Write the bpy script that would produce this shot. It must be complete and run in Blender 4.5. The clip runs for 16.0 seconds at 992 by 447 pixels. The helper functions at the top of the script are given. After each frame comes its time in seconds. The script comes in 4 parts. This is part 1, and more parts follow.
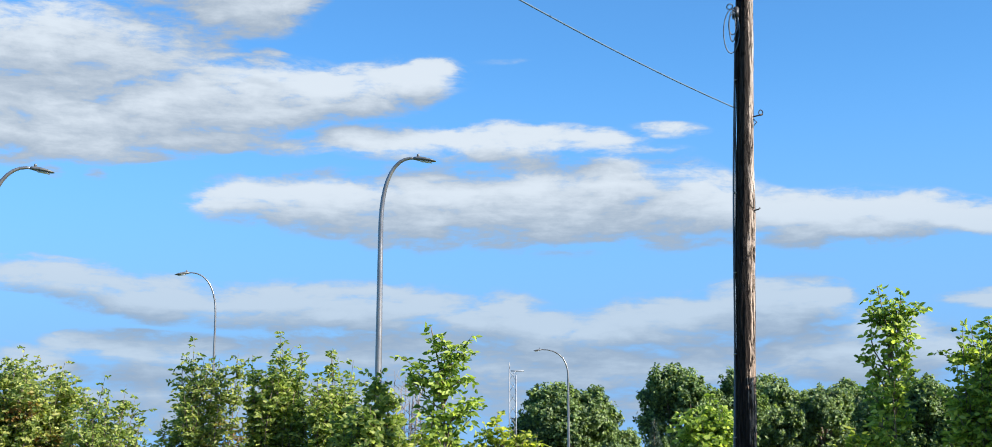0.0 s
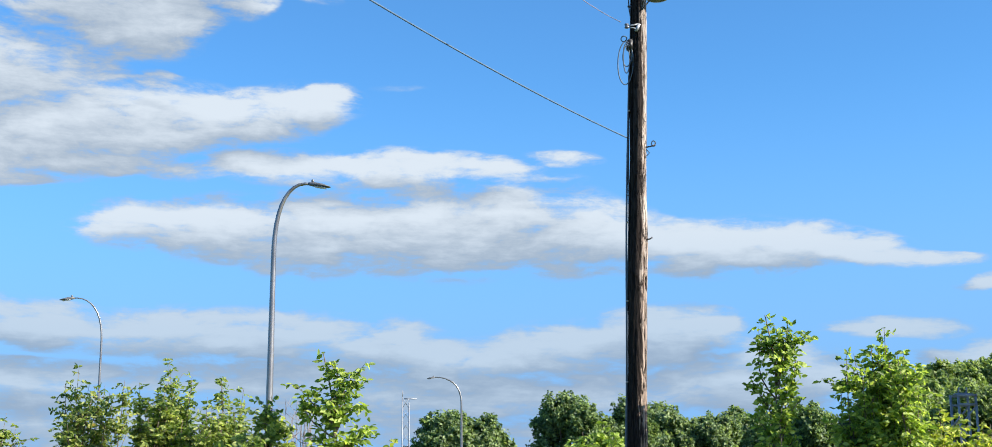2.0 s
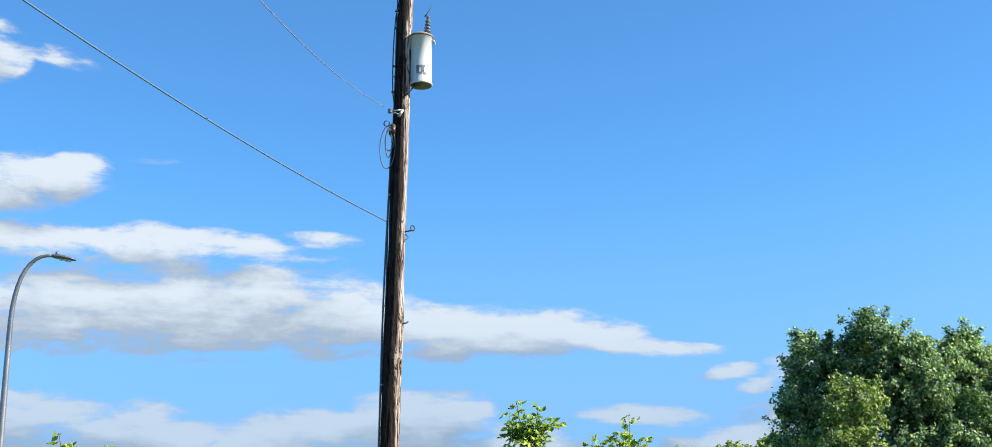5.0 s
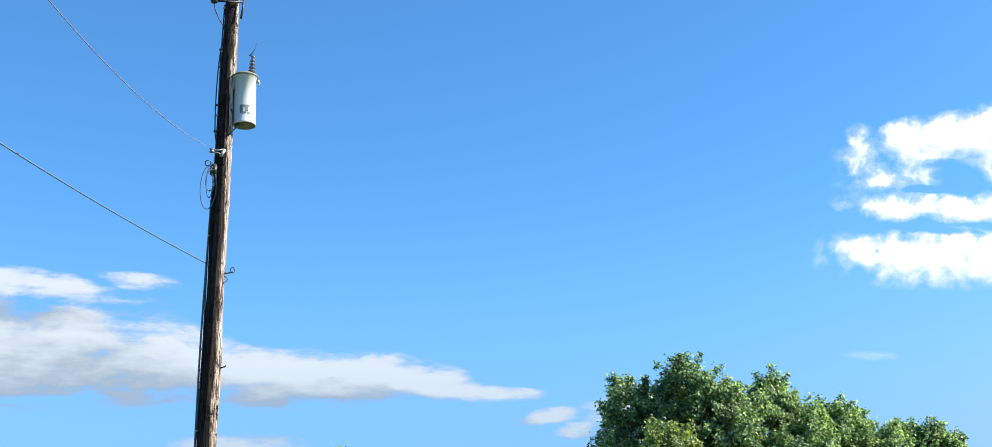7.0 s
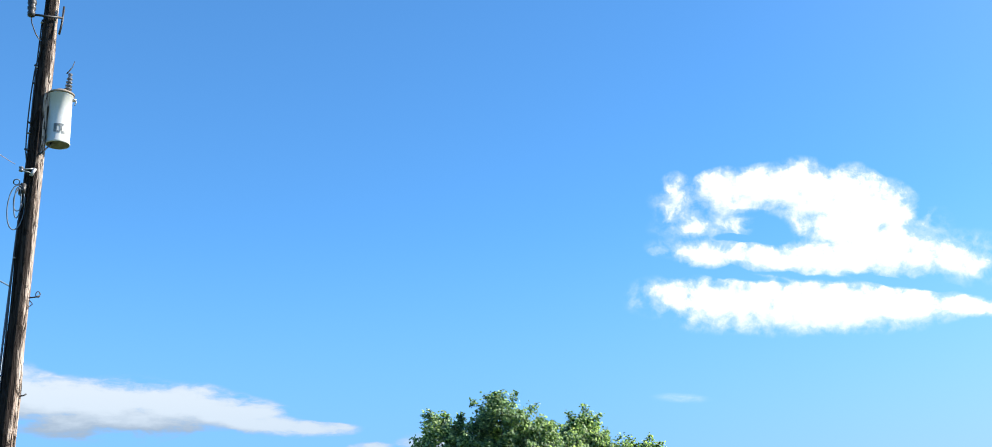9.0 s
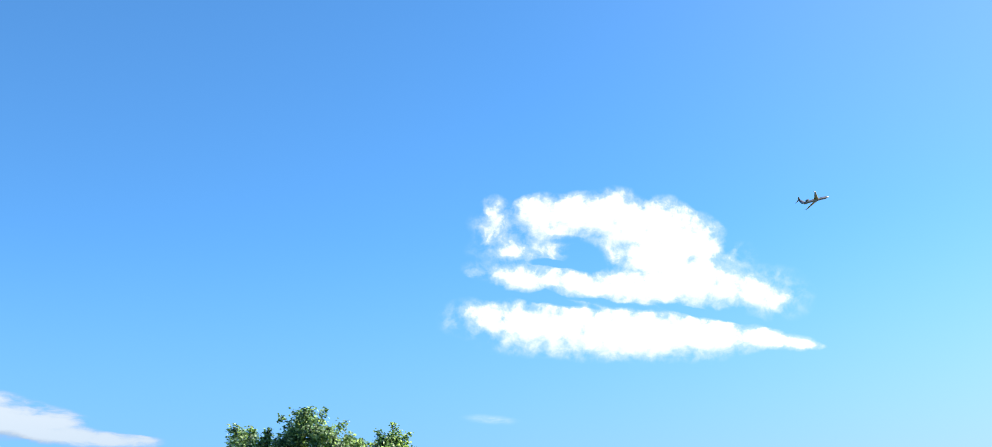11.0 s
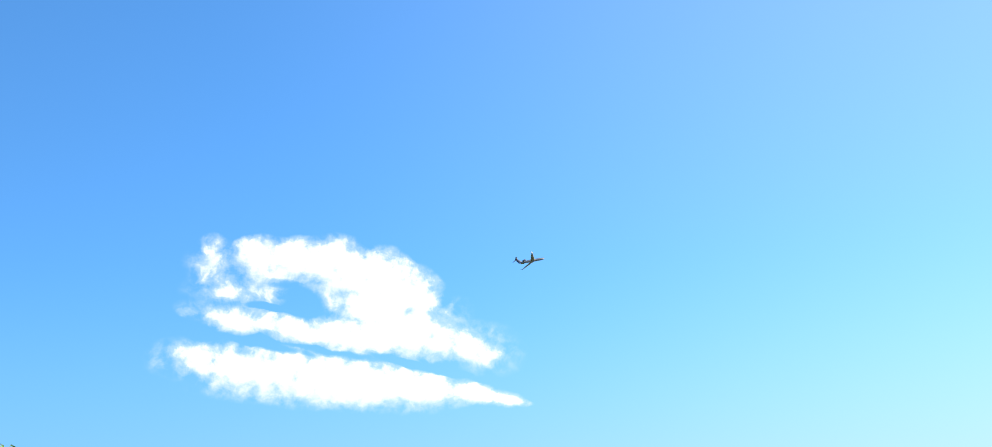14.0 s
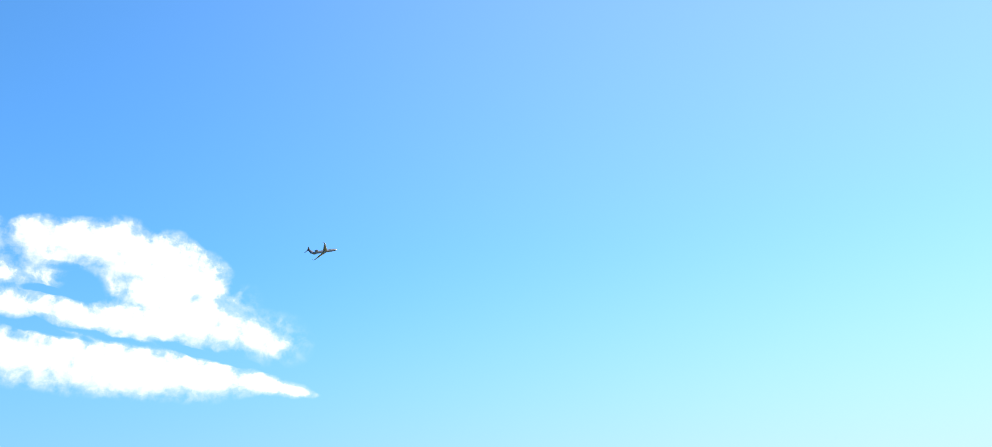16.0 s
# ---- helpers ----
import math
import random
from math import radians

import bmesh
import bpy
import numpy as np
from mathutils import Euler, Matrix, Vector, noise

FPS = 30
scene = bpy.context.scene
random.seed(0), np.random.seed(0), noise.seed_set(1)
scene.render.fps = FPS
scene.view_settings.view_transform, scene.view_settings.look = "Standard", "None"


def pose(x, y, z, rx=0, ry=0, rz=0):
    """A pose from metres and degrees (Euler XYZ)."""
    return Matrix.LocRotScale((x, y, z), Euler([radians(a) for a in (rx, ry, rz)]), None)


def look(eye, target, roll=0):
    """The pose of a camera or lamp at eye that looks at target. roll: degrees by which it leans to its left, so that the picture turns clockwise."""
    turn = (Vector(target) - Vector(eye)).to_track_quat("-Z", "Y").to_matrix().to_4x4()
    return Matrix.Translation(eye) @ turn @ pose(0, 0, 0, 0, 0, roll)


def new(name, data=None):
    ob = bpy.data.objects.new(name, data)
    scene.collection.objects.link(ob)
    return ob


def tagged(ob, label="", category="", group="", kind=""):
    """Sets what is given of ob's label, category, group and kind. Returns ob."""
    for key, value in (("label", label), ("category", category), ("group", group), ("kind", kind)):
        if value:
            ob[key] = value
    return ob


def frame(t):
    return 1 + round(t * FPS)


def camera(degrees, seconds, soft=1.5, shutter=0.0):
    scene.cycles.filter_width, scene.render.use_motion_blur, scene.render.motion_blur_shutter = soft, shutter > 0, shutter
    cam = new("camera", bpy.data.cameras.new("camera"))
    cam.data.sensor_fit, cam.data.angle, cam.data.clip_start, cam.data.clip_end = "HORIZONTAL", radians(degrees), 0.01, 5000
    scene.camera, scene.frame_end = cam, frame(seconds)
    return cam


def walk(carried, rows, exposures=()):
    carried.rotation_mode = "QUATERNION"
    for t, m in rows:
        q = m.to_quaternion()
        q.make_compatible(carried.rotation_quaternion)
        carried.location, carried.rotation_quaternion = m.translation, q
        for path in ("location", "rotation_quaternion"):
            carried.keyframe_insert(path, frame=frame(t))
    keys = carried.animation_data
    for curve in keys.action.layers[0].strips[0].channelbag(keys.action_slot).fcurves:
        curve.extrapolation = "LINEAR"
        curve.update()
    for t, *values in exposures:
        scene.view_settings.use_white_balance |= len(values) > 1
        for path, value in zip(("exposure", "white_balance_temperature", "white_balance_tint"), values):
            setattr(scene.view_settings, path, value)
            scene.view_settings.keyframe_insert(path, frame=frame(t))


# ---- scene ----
cam = camera(42.4, 16.0, soft=0.85)

# ---- the walk: one standing point, the camera turns and tilts ----
EYE = (0.0, 0.0, 1.6)
PATH = [
    (0.0, 100.500, -0.000, 0.000),
    (0.5, 100.874, -0.090, -1.136),
    (1.0, 101.226, 0.085, -2.191),
    (1.5, 101.472, 0.027, -3.417),
    (2.0, 101.711, 0.351, -4.724),
    (2.5, 102.173, 0.414, -5.941),
    (3.0, 102.605, 0.309, -7.149),
    (3.5, 102.985, 0.595, -8.486),
    (4.0, 103.796, 0.824, -11.189),
    (4.2, 104.202, 0.797, -12.277),
    (6.5, 106.546, 1.938, -21.242),
    (7.0, 107.074, 2.249, -23.526),
    (7.5, 107.345, 2.455, -25.199),
    (8.0, 107.793, 2.684, -27.660),
    (8.5, 108.153, 2.564, -29.994),
    (9.0, 108.319, 2.594, -31.771),
    (9.5, 108.708, 2.550, -33.826),
    (12.0, 108.746, 2.676, -44.910),
    (12.5, 109.038, 2.788, -47.354),
    (13.0, 109.451, 2.770, -49.829),
    (13.5, 109.967, 2.897, -51.781),
    (14.0, 110.327, 2.890, -53.367),
    (14.5, 110.216, 2.897, -54.586),
    (15.0, 110.019, 2.863, -56.301),
    (15.5, 109.666, 3.477, -60.185),
    (16.0, 109.464, 3.820, -62.826),
]
EXPOSURES = [(0.0, 1.0), (4.0, 1.03), (8.0, 1.14), (12.0, 1.16), (16.0, 1.17)]
walk(cam, [(t, pose(*EYE, rx, ry, rz)) for t, rx, ry, rz in PATH], EXPOSURES)

# ---- sun, sky and clouds ----
SUN_AZ, SUN_EL = 116.0, 33.0
sun = new("sun", bpy.data.lights.new("sun", "SUN"))
sun.data.energy, sun.data.angle, sun.data.color = 5.0, radians(0.5), (1.0, 0.93, 0.82)
sun.matrix_world = look((math.sin(radians(SUN_AZ)) * math.cos(radians(SUN_EL)) * 50, math.cos(radians(SUN_AZ)) * math.cos(radians(SUN_EL)) * 50, math.sin(radians(SUN_EL)) * 50), (0, 0, 0))

world = bpy.data.worlds.new("sky")
scene.world = world
world.use_nodes = True
WT = world.node_tree
WT.nodes.clear()


class Net:
    """A small writer of node trees."""

    def __init__(self, tree):
        self.tree = tree

    def add(self, kind, ins=(), out=0):
        node = self.tree.nodes.new(kind)
        for key, v in (ins.items() if isinstance(ins, dict) else enumerate(ins)):
            if isinstance(v, bpy.types.NodeSocket):
                self.tree.links.new(v, node.inputs[key])
            elif v is not None:
                node.inputs[key].default_value = v
        return node.outputs[out]

    def math(self, op, a, b=None, c=None, clamp=False):
        s = self.add("ShaderNodeMath", [v for v in (a, b, c) if v is not None])
        s.node.operation, s.node.use_clamp = op, clamp
        return s

    def vec(self, op, a, b=None):
        s = self.add("ShaderNodeVectorMath", [v for v in (a, b) if v is not None])
        s.node.operation = op
        return s

    def noise(self, vector, scale, detail=4.0, rough=0.55, out=0, distort=0.0):
        return self.add("ShaderNodeTexNoise", {"Vector": vector, "Scale": scale, "Detail": detail, "Roughness": rough, "Distortion": distort}, out=out)

    def ramp(self, value, a, b, lo=0.0, hi=1.0, smooth=True):
        s = self.add("ShaderNodeMapRange", {0: value, 1: a, 2: b, 3: lo, 4: hi})
        s.node.interpolation_type = "SMOOTHSTEP" if smooth else "LINEAR"
        return s

    def ball(self, vector, az, el, w, h, tilt):
        """1 in the middle of an ellipse, falling to 0 at its rim."""
        place = self.add("ShaderNodeMapping")
        place.node.vector_type = "TEXTURE"
        self.tree.links.new(vector, place.node.inputs[0])
        place.node.inputs[1].default_value = (az, el, 0)
        place.node.inputs[2].default_value = (0, 0, radians(tilt))
        place.node.inputs[3].default_value = (w, h, 1.0)
        s = self.add("ShaderNodeTexGradient", [place], out=1)
        s.node.gradient_type = "SPHERICAL"
        return s

    def mix(self, fac, a, b, blend="MIX"):
        node = self.tree.nodes.new("ShaderNodeMix")
        node.data_type, node.blend_type = "RGBA", blend
        for key, v in ((0, fac), (6, a), (7, b)):
            if isinstance(v, bpy.types.NodeSocket):
                self.tree.links.new(v, node.inputs[key])
            else:
                node.inputs[key].default_value = v if key == 0 else (*v[:3], 1)
        return node.outputs[2]


# the shape of the clouds, in degrees of azimuth and elevation: rounded bodies that run together, made ragged by noise
class CloudField:
    """A node group that gives a bank of clouds' density, ragged, and its smooth body."""

    def __init__(self, name, squash, warp_scale, warp_size):
        self.tree = bpy.data.node_groups.new(name, "ShaderNodeTree")
        self.tree.interface.new_socket("Vector", in_out="INPUT", socket_type="NodeSocketVector")
        for out in ("Density", "Body"):
            self.tree.interface.new_socket(out, in_out="OUTPUT", socket_type="NodeSocketFloat")
        self.net = Net(self.tree)
        self.place = self.tree.nodes.new("NodeGroupInput").outputs[0]
        self.flat = self.net.vec("MULTIPLY", self.place, squash)
        self.warp = self.net.vec("SUBTRACT", self.net.noise(self.flat, warp_scale, 5.0, 0.55, out=1), (0.5, 0.5, 0.5))
        self.bent = self.net.vec("ADD", self.place, self.net.vec("MULTIPLY", self.warp, warp_size))
        self.total = self.gap = None

    def round(self, az, el, w, h, tilt, weight):
        g = self.net.ball(self.bent, az, el, w * 1.22, h * 1.22, tilt)
        return self.net.math("MULTIPLY", self.net.math("MULTIPLY", g, self.net.math("SUBTRACT", 2.0, g)), weight)

    def blob(self, *form):
        d = self.round(*form)
        d = self.net.math("POWER", d, 4.0)
        self.total = d if self.total is None else self.net.math("ADD", self.total, d)

    def hole(self, *form):
        d = self.round(*form)
        self.gap = d if self.gap is None else self.net.math("MAXIMUM", self.gap, d)

    def finish(self, ragged):
        n = self.net
        body = n.math("MINIMUM", n.math("POWER", self.total, 0.25), 1.1)
        if self.gap:
            body = n.math("SUBTRACT", body, n.math("MULTIPLY", self.gap, 0.75))
        full = n.math("ADD", body, n.math("MULTIPLY", ragged, n.ramp(body, 0.0, 0.30)))
        out = self.tree.nodes.new("NodeGroupOutput")
        self.tree.links.new(full, out.inputs[0])
        self.tree.links.new(body, out.inputs[1])


# long grey-bellied banks away from the sun
banks = CloudField("cloud_banks", (0.40, 1.0, 1.0), 0.42, (2.6, 1.1, 0.0))
blob = banks.blob
blob(-19.44, 17.22, 6.89, 2.25, 5.6, 1.00)
blob(-20.30, 14.21, 4.67, 1.86, 5.0, 1.00)
blob(-13.09, 15.42, 7.27, 1.81, 6.3, 1.00)
blob(-6.55, 16.27, 4.65, 1.28, 6.5, 1.00)
blob(-3.06, 17.05, 1.76, 0.84, 5.5, 1.00)
blob(-25.59, 14.72, 6.04, 3.06, 6.7, 1.00)
blob(-17.87, 13.20, 3.45, 0.76, 4.0, 1.00)
blob(-13.86, 14.09, 4.98, 0.99, 8.2, 1.00)
blob(-12.14, 19.77, 3.29, 1.14, 3.8, 1.00)
blob(-13.33, 20.97, 4.27, 1.47, 4.4, 1.00)
blob(-10.35, 17.70, 0.91, 0.30, -6.7, 0.60)
blob(-12.61, 17.51, 1.69, 0.16, 3.6, 0.50)
blob(-17.80, 11.98, 0.42, 0.30, 3.7, 0.50)
blob(-19.43, 12.01, 0.42, 0.40, 4.1, 0.50)
blob(-4.77, 14.16, 3.48, 0.56, 4.9, 1.00)
blob(-0.70, 14.32, 3.79, 0.71, 0.1, 1.00)
blob(3.38, 14.24, 3.34, 0.56, -2.8, 1.00)
blob(7.73, 14.56, 1.58, 0.39, -4.9, 0.65)
blob(0.47, 17.77, 1.33, 0.17, -0.2, 0.16)
blob(-10.98, 11.45, 2.66, 1.06, 7.1, 1.00)
blob(-7.59, 11.39, 3.27, 1.41, 1.4, 1.00)
blob(-3.00, 11.19, 4.32, 1.87, 0.5, 1.00)
blob(1.91, 11.26, 4.91, 2.10, -0.4, 1.00)
blob(6.79, 11.41, 4.84, 1.91, -3.4, 1.00)
blob(10.46, 10.97, 3.21, 1.45, -5.0, 1.00)
blob(-12.90, 11.02, 1.38, 0.39, -2.6, 0.60)
blob(-19.37, 7.67, 3.59, 0.86, -3.7, 1.00)
blob(-14.89, 7.00, 4.55, 0.98, -2.3, 1.00)
blob(-9.98, 6.75, 4.15, 1.11, 1.1, 1.00)
blob(-5.23, 6.68, 4.24, 1.18, 0.6, 1.00)
blob(-0.68, 6.40, 3.70, 1.13, -2.9, 1.00)
blob(3.29, 5.77, 3.96, 1.01, -0.4, 1.00)
blob(7.52, 6.06, 3.91, 1.28, 4.2, 1.00)
blob(11.68, 6.54, 3.55, 1.38, 4.7, 1.00)
blob(14.14, 6.92, 1.60, 0.93, -6.9, 1.00)
blob(-15.32, 4.81, 3.97, 0.81, -1.8, 1.00)
blob(-17.95, 5.34, 1.16, 0.27, -3.5, 0.80)
blob(-5.19, 4.77, 7.31, 1.01, 0.4, 0.80)
blob(1.86, 4.37, 5.65, 0.98, -0.2, 0.80)
blob(7.47, 4.20, 5.55, 1.11, -0.6, 0.85)
blob(15.61, 4.35, 3.66, 1.30, -6.4, 1.00)
blob(18.74, 4.81, 2.40, 0.90, -10.1, 0.90)
blob(-19.90, 4.06, 2.52, 0.74, -6.9, 1.00)
blob(-14.72, 3.42, 5.29, 0.65, 0.9, 0.70)
blob(-7.95, 3.22, 7.19, 0.77, 0.4, 0.65)
blob(3.25, 2.41, 9.79, 0.78, -0.1, 0.60)
blob(15.51, 2.33, 7.81, 0.75, -0.7, 0.60)
blob(-10.17, 20.14, 2.39, 1.57, 16.2, 1.00)
blob(-7.33, 21.77, 1.91, 1.32, -4.0, 0.90)
blob(-4.27, 21.83, 1.69, 0.43, -4.9, 0.60)
blob(-9.53, 22.05, 2.42, 1.04, 6.7, 1.00)
blob(13.82, 10.49, 3.30, 1.19, -2.3, 1.00)
blob(16.40, 10.48, 3.42, 1.13, -3.8, 1.00)
blob(19.24, 10.44, 3.52, 0.90, -6.3, 1.00)
blob(21.19, 10.02, 2.37, 0.67, -8.6, 1.00)
blob(23.10, 9.54, 2.75, 0.36, -3.8, 0.90)
blob(22.10, 6.66, 2.87, 0.49, -2.1, 1.00)
blob(26.28, 8.42, 1.60, 0.38, 5.0, 0.85)
blob(27.56, 7.78, 1.11, 0.38, 5.0, 0.80)
blob(26.33, 5.52, 2.77, 0.64, 2.7, 0.90)
blob(24.05, 5.34, 1.61, 0.43, -2.1, 0.70)
blob(29.51, 6.23, 3.06, 0.80, -2.9, 0.80)
blob(29.69, 8.22, 2.05, 0.80, -3.6, 0.70)
blob(40.48, 9.97, 1.3, 0.25, -4.0, 0.17)
blob(-7.08, 14.10, 3.46, 0.56, 7.5, 0.90)
blob(-1.86, 13.58, 4.95, 0.40, 0.4, 0.60)
blob(5.11, 13.65, 3.47, 0.34, -1.2, 0.50)
blob(-12.01, 2.37, 13.46, 1.09, 0.5, 0.75)
blob(3.27, 3.53, 11.79, 1.11, -0.2, 0.70)
blob(16.48, 6.08, 3.39, 0.43, -8.0, 0.50)
n = banks.net
soft_fray = n.math("SUBTRACT", n.noise(n.vec("MULTIPLY", banks.bent, (0.38, 1.0, 1.0)), 1.15, 8.0, 0.62), 0.5)
streaks = n.math("SUBTRACT", n.noise(n.vec("MULTIPLY", banks.place, (0.16, 1.0, 1.0)), 1.3, 6.0, 0.58), 0.5)
banks.finish(n.math("ADD", n.math("MULTIPLY", soft_fray, 2.3), n.math("MULTIPLY", streaks, 1.5)))

# the bright puffed cloud nearer the sun
puffs = CloudField("cloud_puffs", (0.8, 1.0, 1.0), 0.7, (0.75, 0.6, 0.0))
blob, hole = puffs.blob, puffs.hole
blob(43.07, 14.10, 3.24, 1.04, -6.2, 1.00)
blob(46.46, 13.72, 3.85, 1.22, -7.0, 1.00)
blob(49.89, 13.30, 3.31, 0.83, -9.8, 1.00)
blob(52.76, 12.82, 2.45, 0.47, -10.4, 1.00)
blob(54.33, 12.52, 1.29, 0.25, -12.7, 1.00)
blob(40.77, 14.48, 1.53, 0.76, -9.6, 0.70)
blob(47.60, 13.31, 3.43, 0.89, -6.4, 1.00)
blob(42.18, 16.27, 1.36, 0.61, -11.4, 1.00)
blob(44.75, 15.83, 2.15, 0.56, -14.1, 1.00)
blob(47.63, 15.54, 2.75, 0.84, -9.0, 1.00)
blob(50.24, 15.52, 2.48, 1.01, -11.6, 1.00)
blob(52.33, 14.94, 1.81, 0.67, -12.1, 0.85)
blob(53.36, 14.50, 1.16, 0.56, -12.4, 0.79)
blob(43.22, 19.09, 1.22, 0.84, 0.5, 0.95)
blob(45.32, 18.87, 1.91, 1.01, -5.0, 1.00)
blob(47.22, 18.57, 1.82, 1.29, -15.2, 1.00)
blob(49.19, 17.89, 1.81, 1.30, -30.3, 1.00)
blob(50.44, 17.15, 1.21, 1.30, -50.6, 1.00)
blob(48.82, 16.86, 1.93, 1.18, -20.7, 1.00)
blob(47.21, 17.06, 1.17, 0.67, -1.0, 0.70)
blob(49.97, 16.18, 1.60, 1.12, -21.1, 1.00)
blob(43.57, 18.36, 1.44, 0.56, -19.1, 0.79)
blob(41.14, 19.28, 0.69, 0.66, 1.1, 0.73)
blob(40.83, 18.27, 0.57, 0.61, -18.4, 0.59)
blob(42.38, 17.44, 1.29, 0.39, 0.4, 0.66)
blob(44.16, 17.39, 1.59, 0.50, -9.8, 0.59)
blob(41.47, 16.68, 0.90, 0.33, 0.5, 0.66)
blob(40.20, 16.61, 0.56, 0.22, 0.9, 0.46)
blob(52.10, 16.52, 0.47, 0.28, 21.6, 0.66)
blob(42.87, 17.66, 2.87, 0.94, 0.3, 0.38)
blob(41.21, 18.61, 1.29, 1.16, -8.7, 0.34)
blob(45.90, 17.30, 2.04, 0.95, -10.2, 0.40)
blob(53.29, 14.84, 2.18, 1.18, -12.4, 0.36)
blob(40.28, 14.42, 1.94, 0.93, -7.5, 0.36)
blob(44.48, 12.96, 4.22, 0.55, -4.8, 0.34)
blob(48.73, 12.45, 3.14, 0.44, -3.8, 0.34)
blob(51.88, 16.25, 1.32, 0.73, 16.9, 0.36)
blob(42.46, 16.41, 2.84, 0.61, -7.6, 0.36)
hole(45.26, 17.02, 1.21, 0.67, -19.8, 0.80)
hole(44.30, 17.89, 0.87, 0.22, -9.7, 0.60)
hole(43.74, 16.83, 0.98, 0.19, -9.8, 0.60)
hole(50.27, 16.53, 0.47, 0.28, -1.9, 0.50)
hole(43.90, 15.06, 1.71, 0.17, -12.1, 0.62)
hole(47.04, 14.71, 2.16, 0.17, -10.9, 0.62)
hole(49.92, 14.24, 1.88, 0.20, -13.6, 0.62)
hole(51.64, 13.87, 1.16, 0.17, -12.1, 0.60)
n = puffs.net
cells = n.add("ShaderNodeTexVoronoi", {"Vector": puffs.bent, "Scale": 1.15, "Detail": 3.0, "Roughness": 0.55, "Lacunarity": 2.2})
cells.node.normalize = True
billow = n.math("SUBTRACT", 0.38, cells)
curl = n.math("SUBTRACT", n.noise(puffs.bent, 1.05, 7.0, 0.60), 0.5)
puffs.finish(n.math("ADD", n.math("MULTIPLY", billow, 0.55), n.math("MULTIPLY", curl, 2.1)))

WN = Net(WT)
way = WN.add("ShaderNodeTexCoord", out=0)
xyz = WT.nodes.new("ShaderNodeSeparateXYZ")
WT.links.new(way, xyz.inputs[0])
az_deg = WN.math("MULTIPLY", WN.math("ARCTAN2", xyz.outputs[0], xyz.outputs[1]), 57.29578)
el_deg = WN.math("MULTIPLY", WN.math("ARCSINE", xyz.outputs[2]), 57.29578)
grid = WN.add("ShaderNodeCombineXYZ", [az_deg, el_deg, 0.0])


def density(field, vector):
    node = WT.nodes.new("ShaderNodeGroup")
    node.node_tree = field.tree
    WT.links.new(vector, node.inputs[0])
    return node.outputs


here, above = density(banks, grid), density(banks, WN.vec("ADD", grid, (0.3, 1.3, 0.0)))
bank_cover = WN.ramp(here[0], -0.02, 0.80)
mottle = WN.math("MULTIPLY", WN.math("SUBTRACT", here[0], here[1]), 0.85)
lit = WN.ramp(WN.math("ADD", WN.math("SUBTRACT", here[1], above[1]), mottle), -0.60, 0.95)
low = WN.ramp(el_deg, 6.0, 13.0)
bank_tone = WN.mix(lit, WN.mix(low, (0.30, 0.41, 0.56), (0.39, 0.47, 0.57)), WN.mix(low, (0.54, 0.67, 0.82), (0.76, 0.84, 0.92)))
here, above = density(puffs, grid), density(puffs, WN.vec("ADD", grid, (0.25, 0.5, 0.0)))
# crisp heaped tops, and bases that fade out softly
soft_base = WN.ramp(WN.math("SUBTRACT", above[1], here[1]), -0.15, 0.45)
puff_cover = WN.ramp(here[0], WN.ramp(soft_base, 0.0, 1.0, 0.26, 0.06), WN.ramp(soft_base, 0.0, 1.0, 0.84, 1.15))
puff_cover = WN.math("MAXIMUM", puff_cover, WN.ramp(here[0], 0.03, 0.62, 0.0, 0.42))
puff_tone = WN.mix(WN.ramp(here[0], 0.2, 0.9), (0.86, 0.97, 1.06), (1.05, 1.10, 1.08))
cover = WN.math("MAXIMUM", bank_cover, puff_cover)
tone = WN.mix(WN.ramp(az_deg, 34.0, 38.0), bank_tone, puff_tone)
nishita = WN.add("ShaderNodeTexSky")
air = nishita.node
air.sky_type, air.sun_disc = "NISHITA", False
air.sun_elevation, air.sun_rotation = radians(SUN_EL), radians(SUN_AZ)
air.altitude, air.air_density, air.dust_density, air.ozone_density = 800.0, 1.0, 0.1, 2.0
clear = WN.mix(1.0, nishita, (0.090, 0.176, 0.234), "MULTIPLY")
# summer haze towards the horizon, and a pale aureole round the sun
haze = WN.mix(WN.ramp(az_deg, 25.0, 88.0), (0.235, 0.47, 0.89), (0.58, 0.69, 1.22))
clear = WN.mix(WN.ramp(el_deg, 19.0, 2.0, 0.0, 0.92), clear, haze)
sunward = WN.vec("DOT_PRODUCT", way, (math.sin(radians(SUN_AZ)) * math.cos(radians(SUN_EL)), math.cos(radians(SUN_AZ)) * math.cos(radians(SUN_EL)), math.sin(radians(SUN_EL)))).node.outputs["Value"]
clear = WN.mix(WN.ramp(sunward, 0.42, 1.25, 0.0, 0.42), clear, (0.80, 0.90, 1.36))
final = WN.mix(WN.math("MULTIPLY", cover, 0.96), clear, tone)
WN.tree.links.new(WN.add("ShaderNodeBackground", [final, 0.5]), WT.nodes.new("ShaderNodeOutputWorld").inputs[0])


# ---- materials ----
def material(name, rough=0.6, metal=0.0):
    m = bpy.data.materials.new(name)
    m.use_nodes = True
    m.node_tree.nodes.clear()
    n = Net(m.node_tree)
    shader = m.node_tree.nodes.new("ShaderNodeBsdfPrincipled")
    shader.inputs["Roughness"].default_value, shader.inputs["Metallic"].default_value = rough, metal
    m.node_tree.links.new(shader.outputs[0], m.node_tree.nodes.new("ShaderNodeOutputMaterial").inputs[0])
    return m, n, shader


